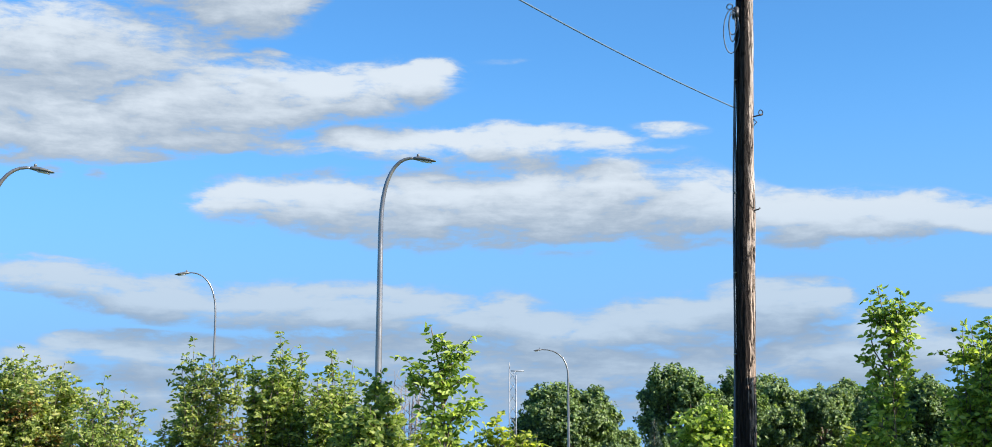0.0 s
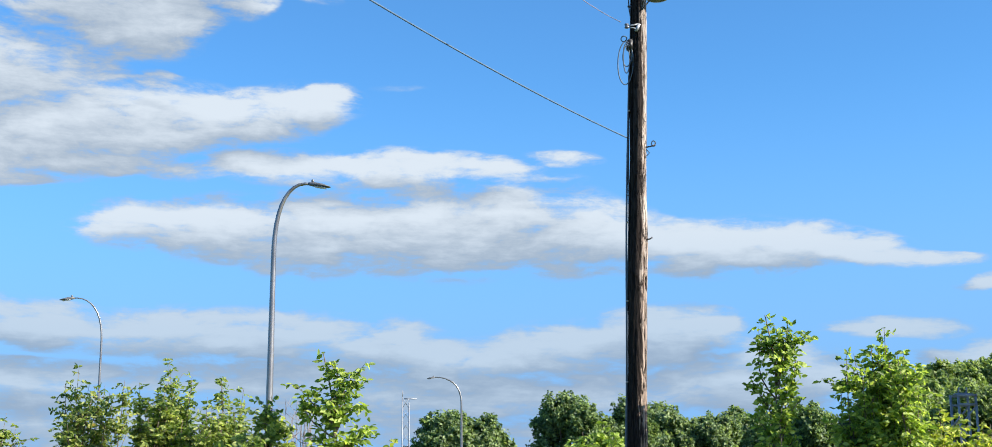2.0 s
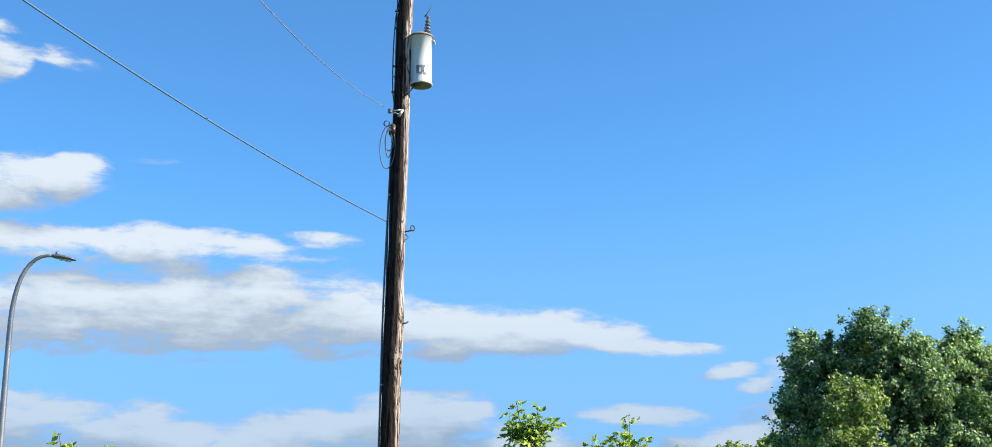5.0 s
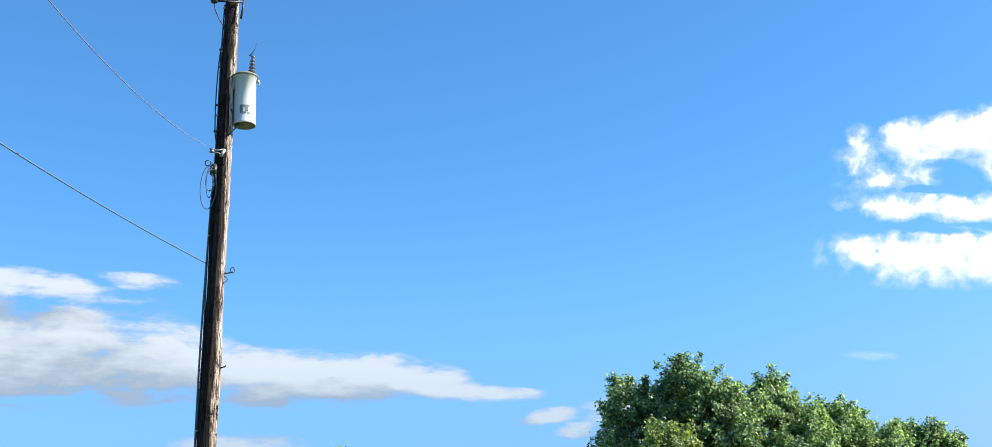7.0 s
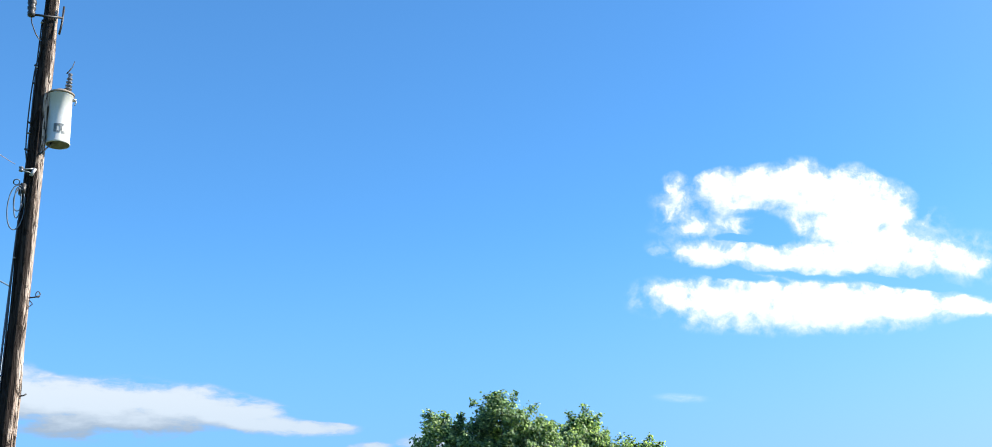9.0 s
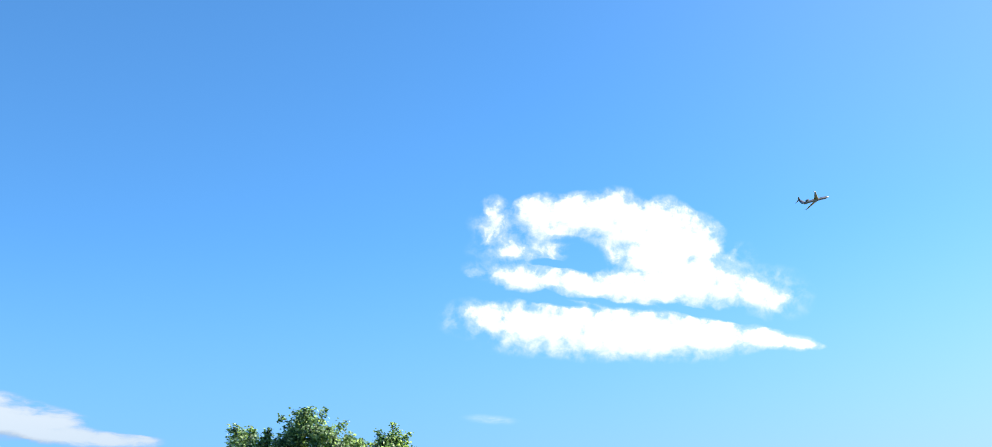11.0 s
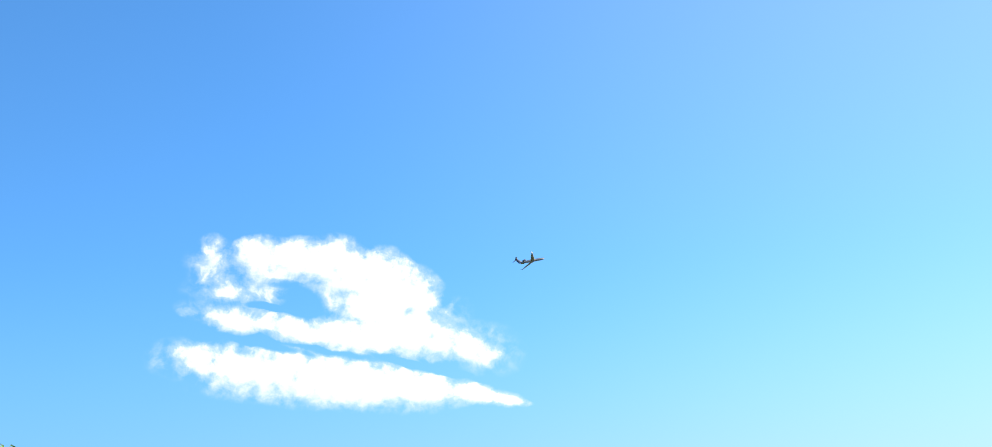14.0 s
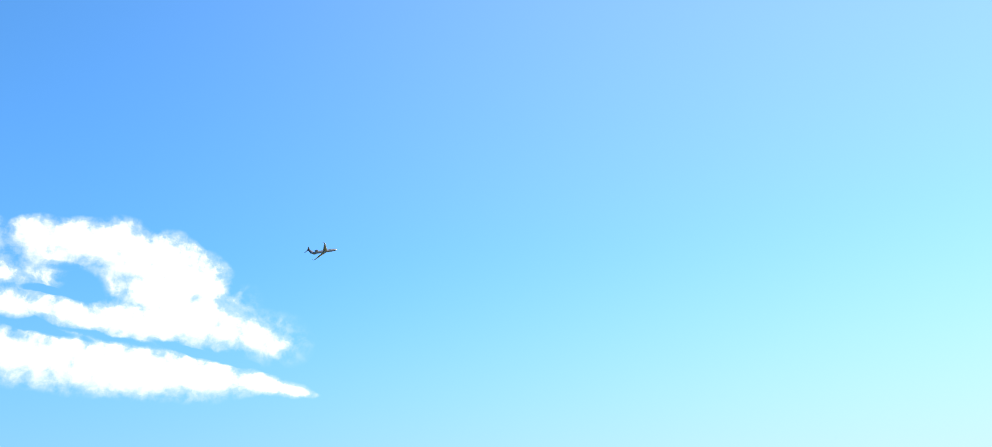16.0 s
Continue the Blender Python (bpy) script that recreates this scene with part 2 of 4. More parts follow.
def bumped(n, shader, height, strength, distance):
    n.tree.links.new(n.add("ShaderNodeBump", {"Height": height, "Strength": strength, "Distance": distance}), shader.inputs["Normal"])


def worn(name, a, b, rough=0.5, metal=0.0, scale=8.0, squash=(1, 1, 1), bump=0.2, fine=60.0):
    """A surface of two tones, with patches and a fine grain."""
    m, n, shader = material(name, rough, metal)
    co = n.vec("MULTIPLY", n.add("ShaderNodeTexCoord", out=3), squash)
    big = n.noise(co, scale, 5.0, 0.6)
    small = n.noise(co, fine, 4.0, 0.6)
    fac = n.ramp(n.math("ADD", n.math("MULTIPLY", big, 0.7), n.math("MULTIPLY", small, 0.3)), 0.35, 0.65)
    n.tree.links.new(n.mix(fac, a, b), shader.inputs["Base Color"])
    n.tree.links.new(n.ramp(big, 0.3, 0.7, rough * 0.8, min(1.0, rough * 1.2)), shader.inputs["Roughness"])
    bumped(n, shader, n.math("ADD", big, small), bump, 0.01)
    return m


def old_wood():
    m, n, shader = material("weathered_pole_wood", 0.9)
    shader.inputs["Specular IOR Level"].default_value = 0.15
    co = n.add("ShaderNodeTexCoord", out=3)
    streak = n.noise(n.vec("MULTIPLY", co, (1, 1, 0.05)), 28.0, 6.0, 0.65)
    patch = n.noise(n.vec("MULTIPLY", co, (1, 1, 0.25)), 5.0, 5.0, 0.6)
    crack = n.noise(n.vec("MULTIPLY", co, (1, 1, 0.035)), 60.0, 3.0, 0.5, distort=0.4)
    knots = n.noise(n.vec("MULTIPLY", co, (1, 1, 0.4)), 16.0, 2.0, 0.5)
    grey = n.mix(n.ramp(streak, 0.35, 0.65), (0.06, 0.038, 0.028), (0.46, 0.35, 0.275))
    col = n.mix(n.ramp(patch, 0.38, 0.66), grey, (0.33, 0.225, 0.16))
    col = n.mix(n.ramp(crack, 0.47, 0.41), col, (0.03, 0.02, 0.015))
    col = n.mix(n.ramp(knots, 0.60, 0.66), col, (0.05, 0.032, 0.022))
    gouge = n.noise(n.vec("MULTIPLY", co, (1, 1, 0.16)), 24.0, 4.0, 0.6, distort=1.2)
    # the upper part has bleached in the weather
    sep = n.tree.nodes.new("ShaderNodeSeparateXYZ")
    n.tree.links.new(co, sep.inputs[0])
    col = n.mix(n.ramp(n.math("ADD", sep.outputs[2], n.math("MULTIPLY", patch, 4.0)), 3.0, 9.0, 0.0, 0.88), col, n.mix(n.ramp(streak, 0.3, 0.7), (0.17, 0.115, 0.09), (0.70, 0.61, 0.53)))
    col = n.mix(n.ramp(gouge, 0.53, 0.60), col, (0.022, 0.015, 0.012))
    # shade painted into the colour of one side of the shaft, ragged edge
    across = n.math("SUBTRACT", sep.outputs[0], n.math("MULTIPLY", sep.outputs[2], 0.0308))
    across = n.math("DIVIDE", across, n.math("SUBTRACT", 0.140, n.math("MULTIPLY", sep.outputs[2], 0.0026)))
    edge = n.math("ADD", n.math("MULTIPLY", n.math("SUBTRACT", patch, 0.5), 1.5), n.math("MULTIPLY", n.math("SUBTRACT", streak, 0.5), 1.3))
    painted_shade = n.ramp(n.math("ADD", across, edge), 0.44, 0.12)
    col = n.mix(n.math("MULTIPLY", painted_shade, 0.95), col, n.mix(crack, (0.005, 0.004, 0.004), (0.022, 0.015, 0.013)))
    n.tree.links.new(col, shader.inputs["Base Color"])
    bumped(n, shader, n.math("SUBTRACT", n.math("ADD", n.math("ADD", streak, n.ramp(crack, 0.34, 0.42)), n.math("MULTIPLY", patch, 0.6)), n.ramp(gouge, 0.5, 0.6)), 0.9, 0.025)
    return m


def foliage(name, dark, mid, light, odd=None, odd_share=0.0, glow=0.35):
    """Leaves: each one has a tone of its own, with drifts of tone through the crown; part of the light passes through."""
    m, n, shader = material(name, 0.5)
    rnd = n.add("ShaderNodeNewGeometry", out="Random Per Island")
    drift = n.noise(n.add("ShaderNodeTexCoord", out=3), 0.9, 3.0, 0.6)
    col = n.mix(n.ramp(n.math("ADD", n.math("MULTIPLY", rnd, 0.55), n.math("MULTIPLY", drift, 0.75)), 0.3, 0.95), dark, mid)
    col = n.mix(n.ramp(n.math("ADD", rnd, n.math("MULTIPLY", n.math("SUBTRACT", drift, 0.5), 0.9)), 0.52, 0.98), col, light)
    if odd:
        spot = n.noise(n.add("ShaderNodeTexCoord", out=3), 1.3, 2.0, 0.5)
        col = n.mix(n.math("MULTIPLY", n.ramp(spot, 0.55, 0.68), n.ramp(rnd, 1.0 - odd_share, 1.0 - odd_share + 0.1)), col, odd)
    n.tree.links.new(col, shader.inputs["Base Color"])
    shader.inputs["Specular IOR Level"].default_value = 0.35
    thin = n.add("ShaderNodeBsdfTranslucent", [n.mix(1.0, col, (1.45, 1.5, 0.75), "MULTIPLY")])
    both = n.tree.nodes.new("ShaderNodeMixShader")
    both.inputs[0].default_value = glow
    n.tree.links.new(shader.outputs[0], both.inputs[1])
    n.tree.links.new(thin, both.inputs[2])
    out = [x for x in n.tree.nodes if x.bl_idname == "ShaderNodeOutputMaterial"][0]
    n.tree.links.new(both.outputs[0], out.inputs[0])
    return m


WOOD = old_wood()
GALV = worn("brushed_aluminium", (0.20, 0.195, 0.19), (0.30, 0.295, 0.29), 0.34, 0.65, 3.0, (1, 1, 0.3), 0.08, 90.0)
DULL_STEEL = worn("dull_galvanised_steel", (0.30, 0.31, 0.32), (0.46, 0.47, 0.48), 0.55, 0.6, 6.0, (1, 1, 1), 0.15, 70.0)
PALE_STEEL = worn("pale_painted_steel", (0.22, 0.24, 0.27), (0.30, 0.32, 0.35), 0.5, 0.2, 2.0, (1, 1, 1), 0.1, 40.0)
LUMINAIRE = worn("grey_luminaire_paint", (0.10, 0.105, 0.11), (0.16, 0.165, 0.17), 0.45, 0.2, 9.0, (1, 1, 1), 0.1, 80.0)
LENS = worn("frosted_lamp_glass", (0.55, 0.57, 0.58), (0.66, 0.68, 0.69), 0.2, 0.0, 9.0, (1, 1, 1), 0.05, 80.0)
TANK = worn("grey_white_tank_paint", (0.49, 0.51, 0.50), (0.62, 0.635, 0.62), 0.42, 0.0, 5.0, (1, 1, 0.25), 0.06, 90.0)
TANK_BASE = worn("olive_tank_underside", (0.15, 0.15, 0.115), (0.26, 0.255, 0.20), 0.6, 0.0, 9.0, (1, 1, 1), 0.1, 60.0)
LID = worn("rusty_brown_lid", (0.15, 0.115, 0.085), (0.32, 0.27, 0.22), 0.7, 0.1, 14.0, (1, 1, 1), 0.2, 70.0)
PORCELAIN = worn("grey_porcelain", (0.09, 0.10, 0.12), (0.17, 0.18, 0.20), 0.2, 0.0, 10.0, (1, 1, 1), 0.03, 90.0)
BLACK = worn("black_rubber_sheath", (0.012, 0.012, 0.014), (0.035, 0.035, 0.038), 0.5, 0.0, 15.0, (1, 1, 1), 0.08, 90.0)
CABLE = worn("weathered_blue_grey_cable", (0.07, 0.10, 0.14), (0.12, 0.16, 0.21), 0.5, 0.0, 15.0, (1, 1, 1), 0.05, 90.0)
WIRE = worn("dull_blue_grey_wire", (0.075, 0.13, 0.20), (0.09, 0.15, 0.23), 0.9, 0.0, 2.0, (1, 1, 1), 0.0, 6.0)
THIN_WIRE = worn("pale_copper_wire", (0.17, 0.15, 0.19), (0.21, 0.18, 0.22), 0.9, 0.0, 2.0, (1, 1, 1), 0.0, 6.0)
STENCIL = worn("faded_stencil_paint", (0.10, 0.12, 0.13), (0.24, 0.26, 0.27), 0.6, 0.0, 20.0, (1, 1, 1), 0.05, 90.0)
BLUE_SIGN = worn("dark_blue_sign", (0.02, 0.045, 0.11), (0.035, 0.065, 0.14), 0.5, 0.0, 9.0, (1, 1, 1), 0.05, 70.0)
BARK = worn("grey_brown_bark", (0.09, 0.065, 0.045), (0.21, 0.165, 0.12), 0.9, 0.0, 9.0, (1, 1, 0.2), 0.7, 50.0)
TWIG = worn("pale_dry_twig", (0.20, 0.17, 0.16), (0.32, 0.28, 0.27), 0.9, 0.0, 9.0, (1, 1, 0.3), 0.3, 50.0)
GRASS = worn("meadow_grass", (0.045, 0.075, 0.02), (0.12, 0.15, 0.05), 0.95, 0.0, 0.15, (1, 1, 1), 0.5, 3.0)
PLANE_BELLY = worn("cream_wing_paint", (0.22, 0.20, 0.17), (0.28, 0.25, 0.21), 0.45, 0.0, 0.3, (1, 1, 1), 0.0, 3.0)
PLANE_DARK = worn("dark_blue_aircraft_paint", (0.10, 0.11, 0.14), (0.15, 0.16, 0.19), 0.4, 0.0, 0.3, (1, 1, 1), 0.0, 3.0)
ASH = foliage("ash_leaves", (0.09, 0.15, 0.04), (0.27, 0.34, 0.075), (0.48, 0.52, 0.17), glow=0.52)
MAPLE = foliage("sapling_leaves", (0.085, 0.15, 0.03), (0.30, 0.40, 0.065), (0.47, 0.55, 0.15), glow=0.52)
YELLOW = foliage("yellow_green_leaves", (0.12, 0.18, 0.03), (0.36, 0.41, 0.05), (0.58, 0.59, 0.13), glow=0.52)
DRY = foliage("ash_leaves_with_brown", (0.09, 0.15, 0.04), (0.28, 0.33, 0.075), (0.50, 0.52, 0.18), (0.34, 0.17, 0.06), 0.6, glow=0.52)
WOODS = foliage("dark_woodland_leaves", (0.05, 0.09, 0.036), (0.18, 0.26, 0.10), (0.33, 0.42, 0.18), glow=0.44)
POPLAR = foliage("poplar_leaves", (0.05, 0.10, 0.048), (0.19, 0.30, 0.14), (0.44, 0.57, 0.32), glow=0.46)
FARWOOD = foliage("hazy_far_leaves", (0.10, 0.15, 0.075), (0.20, 0.28, 0.11), (0.32, 0.40, 0.17), glow=0.44)
LIGHTWOOD = foliage("light_broadleaf_leaves", (0.09, 0.14, 0.045), (0.22, 0.30, 0.10), (0.38, 0.45, 0.18), glow=0.44)
SPRUCE = foliage("blue_spruce_needles", (0.030, 0.052, 0.042), (0.06, 0.10, 0.08), (0.11, 0.16, 0.13), glow=0.2)


# ---- helpers for meshes ----
def part(name, bm, mat, parent=None, label="", smooth=True):
    """Links a bmesh as one mesh object, under a thing if one is given."""
    me = bpy.data.meshes.new(name)
    bm.to_mesh(me)
    bm.free()
    if smooth:
        me.shade_smooth()
    me.materials.append(mat)
    ob = new(name, me)
    if parent:
        ob.parent = parent
    return tagged(ob, label)


def soup(name, verts, faces, mat, parent=None, label=""):
    me = bpy.data.meshes.new(name)
    me.from_pydata(verts, [], faces)
    me.materials.append(mat)
    ob = new(name, me)
    if parent:
        ob.parent = parent
    return tagged(ob, label)


def thing(name, x, y, z, label, category, group="", rz=0.0):
    ob = new(name)
    ob.empty_display_size = 0.2
    ob.matrix_world = pose(x, y, z, 0, 0, rz)
    return tagged(ob, label, category, group)


def tube(bm, points, radii, seg=10, caps=True):
    """A round rod through the points, with a radius at each."""
    pts = [Vector(p) for p in points]
    rings, side = [], None
    for i, p in enumerate(pts):
        d = (pts[min(i + 1, len(pts) - 1)] - pts[max(i - 1, 0)]).normalized()
        if side is None:
            side = d.orthogonal().normalized()
        side = (side - d * side.dot(d)).normalized()
        up = d.cross(side)
        r = radii[i] if isinstance(radii, (list, tuple)) else radii
        rings.append([bm.verts.new(p + (side * math.cos(a) + up * math.sin(a)) * r) for a in [2 * math.pi * k / seg for k in range(seg)]])
    for a, b in zip(rings, rings[1:]):
        for k in range(seg):
            bm.faces.new((a[k], a[(k + 1) % seg], b[(k + 1) % seg], b[k]))
    if caps:
        bm.faces.new(rings[0][::-1])
        bm.faces.new(rings[-1])
    return bm


def rod(points, radii, seg=10):
    return tube(bmesh.new(), points, radii, seg)


def lathe(profile, seg=24, m=Matrix()):
    """A turned form from (radius, height) pairs."""
    bm = bmesh.new()
    rings = [[bm.verts.new(m @ Vector((r * math.cos(2 * math.pi * k / seg), r * math.sin(2 * math.pi * k / seg), z))) for k in range(seg)] for r, z in profile]
    for a, b in zip(rings, rings[1:]):
        for k in range(seg):
            bm.faces.new((a[k], a[(k + 1) % seg], b[(k + 1) % seg], b[k]))
    bm.faces.new(rings[0][::-1])
    bm.faces.new(rings[-1])
    return bm


def block(sx, sy, sz, m=Matrix(), bevel=0.004):
    bm = bmesh.new()
    bmesh.ops.create_cube(bm, size=1.0, matrix=m @ Matrix.Diagonal((sx, sy, sz, 1)))
    if bevel:
        bmesh.ops.bevel(bm, geom=bm.edges[:], offset=bevel, segments=2, affect="EDGES")
    return bm


def leaves(name, spots, ways, ups, length, width, mat, parent, oval=False):
    """Many leaves in one mesh, bent along the midrib: four corners each, or six for oval ones seen near by."""
    n = len(spots)
    ways = ways / np.linalg.norm(ways, axis=1, keepdims=True)
    side = np.cross(ways, ups)
    side /= np.linalg.norm(side, axis=1, keepdims=True) + 1e-9
    nrm = np.cross(side, ways)
    L, W = length[:, None], width[:, None]
    if oval:
        rim = ((0.0, 0.0, 0.0), (0.30, 0.48, 0.16), (0.68, 0.42, 0.08), (1.0, 0.0, -0.25), (0.68, -0.42, 0.08), (0.30, -0.48, 0.16))
        tris = (0, 1, 2, 0, 2, 3, 0, 3, 4, 0, 4, 5)
    else:
        rim = ((0.0, 0.0, 0.0), (0.45, 0.5, 0.18), (1.0, 0.0, -0.16), (0.45, -0.5, 0.18))
        tris = (0, 1, 2, 0, 2, 3)
    k, m = len(rim), len(tris) // 3
    v = np.stack([spots + ways * L * a + side * W * b + nrm * W * c for a, b, c in rim], axis=1)
    me = bpy.data.meshes.new(name)
    me.vertices.add(n * k)
    me.vertices.foreach_set("co", v.reshape(-1))
    idx = (np.arange(n)[:, None] * k + np.array(tris)[None]).reshape(-1)
    me.loops.add(n * m * 3)
    me.loops.foreach_set("vertex_index", idx)
    me.polygons.add(n * m)
    me.polygons.foreach_set("loop_start", np.arange(n * m) * 3)
    me.polygons.foreach_set("loop_total", np.full(n * m, 3))
    me.update(calc_edges=True)
    me.materials.append(mat)
    ob = new(name, me)
    ob.parent = parent
    return ob


# ---- ground ----
bm = bmesh.new()
bmesh.ops.create_grid(bm, x_segments=40, y_segments=40, size=4500)
tagged(part("ground", bm, GRASS), "flat green meadow reaching out to the horizon", "ground", kind="structure")


# ---- utility pole ----
def pole_axis(z):
    return 3.254 + 0.0308 * z, 17.18 - 0.0065 * z


def pole_radius(z):
    return 0.140 - 0.0026 * z - 0.004 * max(0.0, z - 7.0)


POLE_TOP = 12.4


def utility_pole():
    pole = thing("utility_pole", 3.254, 17.18, 0, "weathered brown wooden utility pole leaning slightly in grass", "utility pole")
    bm = bmesh.new()
    seg, rings = 48, []
    steps = int(POLE_TOP / 0.06)
    for i in range(steps + 1):
        z = POLE_TOP * i / steps
        cx, cy = 0.0308 * z, -0.0065 * z
        ring = []
        for k in range(seg):
            a = 2 * math.pi * k / seg
            c, s = math.cos(a), math.sin(a)
            r = pole_radius(z)
            r += 0.012 * noise.noise((c * 5, s * 5, z * 0.5)) + 0.008 * noise.noise((c * 14, s * 14, z * 1.6))
            r -= 0.016 * max(0.0, noise.noise((c * 9 + 7, s * 9, z * 0.5)) - 0.2) * 3
            r += 0.012 * noise.noise((3.0, 1.0, z * 0.6))
            ring.append(bm.verts.new((cx + c * r, cy + s * r, z)))
        rings.append(ring)
    for a, b in zip(rings, rings[1:]):
        for k in range(seg):
            bm.faces.new((a[k], a[(k + 1) % seg], b[(k + 1) % seg], b[k]))
    bm.faces.new(rings[-1])
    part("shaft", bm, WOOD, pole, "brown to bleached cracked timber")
    # the earth lead under its staples, on the shaded side
    side = lambda z, off, back=0.0: (0.0308 * z - (pole_radius(z) + off), -0.0065 * z - back, z)
    wob = [side(z, 0.012 + 0.008 * math.sin(z * 2.1), 0.02) for z in [0.1 + 0.25 * k for k in range(42)]]
    part("ground_lead", rod(wob, 0.010, 6), BLACK, pole, "thin dark lead stapled to the shaft")
    wob = [side(z, 0.018 + 0.010 * math.sin(z * 1.3 + 1), -0.03) for z in [0.1 + 0.25 * k for k in range(30)]]
    part("riser_cable", rod(wob, 0.014, 6), CABLE, pole, "pale grey cable along the shaft")
    for z in (1.9, 3.0, 4.1, 5.2, 6.8, 8.6, 9.6, 10.3):
        part("staple", block(0.035, 0.05, 0.018, Matrix.Translation(side(z, 0.016, 0.02))), DULL_STEEL, pole)
    for z in (8.35, 8.75, 9.35, 9.62):
        bm = rod([(0.0308 * z - pole_radius(z) + 0.02, -0.0065 * z - 0.02, z), (0.0308 * z - pole_radius(z) - 0.05, -0.0065 * z - 0.02, z + 0.01)], 0.016, 8)
        part("standoff", bm, BLACK, pole, "dark cable standoff")
    part("standoff_cable", rod([side(8.2 + 0.12 * k, 0.006 + 0.045 * max(0.0, math.sin(math.pi * k / 13)) ** 0.5, 0.02) for k in range(14)], 0.009, 6), BLACK, pole, "dark cable held off the shaft")
    # eye bolts that stick out on the sunny side
    for z, reach in ((6.28, 0.10), (4.96, 0.06)):
        x0 = 0.0308 * z + pole_radius(z)
        y0 = -0.0065 * z - 0.06
        bm = rod([(x0 - 0.08, y0, z - 0.03), (x0 + reach * 0.6, y0 - 0.02, z), (x0 + reach, y0 - 0.02, z + 0.02)], 0.010, 8)
        if reach > 0.08:
            ring = [(x0 + reach * 0.8 + 0.028 * math.cos(a), y0 - 0.02, z + 0.035 + 0.04 * math.sin(a)) for a in [k * math.pi / 6 for k in range(13)]]
            tube(bm, ring, 0.007, 6)
            tube(bm, [(x0 - 0.02, y0, z - 0.05), (x0 + 0.02, y0 - 0.02, z - 0.10), (x0 - 0.02, y0, z - 0.14)], 0.006, 6)
        part("eye_bolt", bm, BLACK, pole, "rusty dark eye bolt")
    # clevis and spool that hold the upper wire
    z = 8.02
    x0, y0 = 0.0308 * z - pole_radius(z), -0.0065 * z - 0.09
    bm = block(0.045, 0.045, 0.12, Matrix.Translation((x0 + 0.075, y0 - 0.04, z - 0.02)) @ pose(0, 0, 0, 0, 25, 0))
    tube(bm, [(x0 + 0.08, y0 - 0.05, z + 0.03), (x0 + 0.02, y0 - 0.05, z + 0.015), (x0 - 0.07, y0 - 0.04, z)], 0.011, 8)
    tube(bm, [(x0 + 0.08, y0 - 0.05, z - 0.06), (x0 + 0.02, y0 - 0.05, z - 0.03), (x0 - 0.06, y0 - 0.04, z - 0.02)], 0.009, 8)
    part("clevis", bm, DULL_STEEL, pole, "pale steel clevis bracket")
    part("spool", lathe([(0.014, -0.035), (0.03, -0.03), (0.032, -0.015), (0.02, 0), (0.032, 0.015), (0.03, 0.03), (0.014, 0.035)], 16, Matrix.Translation((x0 - 0.08, y0 - 0.04, z))), PORCELAIN, pole, "dark porcelain spool")
    # splice box with hanging loops of spare cable
    z = 7.78
    x0 = 0.0308 * z - pole_radius(z)
    part("splice_box", block(0.10, 0.11, 0.17, Matrix.Translation((x0 - 0.015, -0.0065 * z - 0.05, z - 0.02)), 0.02), BLACK, pole, "small black splice box")
    for dx, dz, w, h, lean in ((-0.05, -0.29, 0.11, 0.31, 0.10), (-0.035, -0.22, 0.045, 0.21, -0.05), (-0.02, -0.18, 0.065, 0.15, 0.2), (-0.065, 0.07, 0.04, 0.03, 0.0)):
        ring = []
        for k in range(25):
            a = 2 * math.pi * k / 24
            u, v = w * math.cos(a), h * math.sin(a)
            ring.append((x0 - 0.04 + dx + u + lean * v * 0.3, -0.0065 * z - 0.07 - 0.03 * math.sin(a), z + dz + v))
        part("cable_loop", rod(ring, 0.008, 6), CABLE, pole, "hanging loop of spare cable")
    # fuse cutout on a bracket near the top
    z = 10.35
    x0, y0 = 0.0308 * z, -0.0065 * z - 0.06
    bm = rod([(x0 + 0.13, y0 - 0.08, z + 0.03), (x0 - 0.1, y0 - 0.09, z), (x0 - 0.27, y0 - 0.06, z + 0.0)], 0.018, 8)
    tube(bm, [(x0 + 0.10, y0 - 0.09, z - 0.24), (x0 + 0.13, y0 - 0.08, z - 0.05), (x0 + 0.15, y0 - 0.06, z + 0.22)], 0.016, 8)
    part("cutout_bracket", bm, BLACK, pole, "dark steel bracket")
    part("cutout_insulator", lathe([(0.02, -0.10), (0.05, -0.09), (0.055, -0.03), (0.04, -0.01), (0.06, 0.02), (0.06, 0.05), (0.045, 0.07), (0.062, 0.10), (0.06, 0.15), (0.03, 0.18)], 18, Matrix.Translation((x0 - 0.29, y0 - 0.06, z + 0.06))), BLACK, pole, "black glazed fuse insulator")
    part("lead_wire", rod([(x0 - 0.29, y0 - 0.06, z - 0.04), (x0 - 0.27, y0 - 0.05, z - 0.14), (x0 - 0.2, y0, z - 0.26), (x0 - 0.12, y0 + 0.02, z - 0.36), (x0 - 0.11, y0 + 0.03, z - 0.7)], 0.008, 6), BLACK, pole)
    part("lead_wire", rod([(x0 - 0.29, y0 - 0.06, z + 0.23), (x0 - 0.36, y0 - 0.05, z + 0.36), (x0 - 0.2, y0, z + 0.46), (x0 - 0.05, y0 + 0.02, z + 0.8)], 0.008, 6), BLACK, pole)
    return pole


utility_pole()


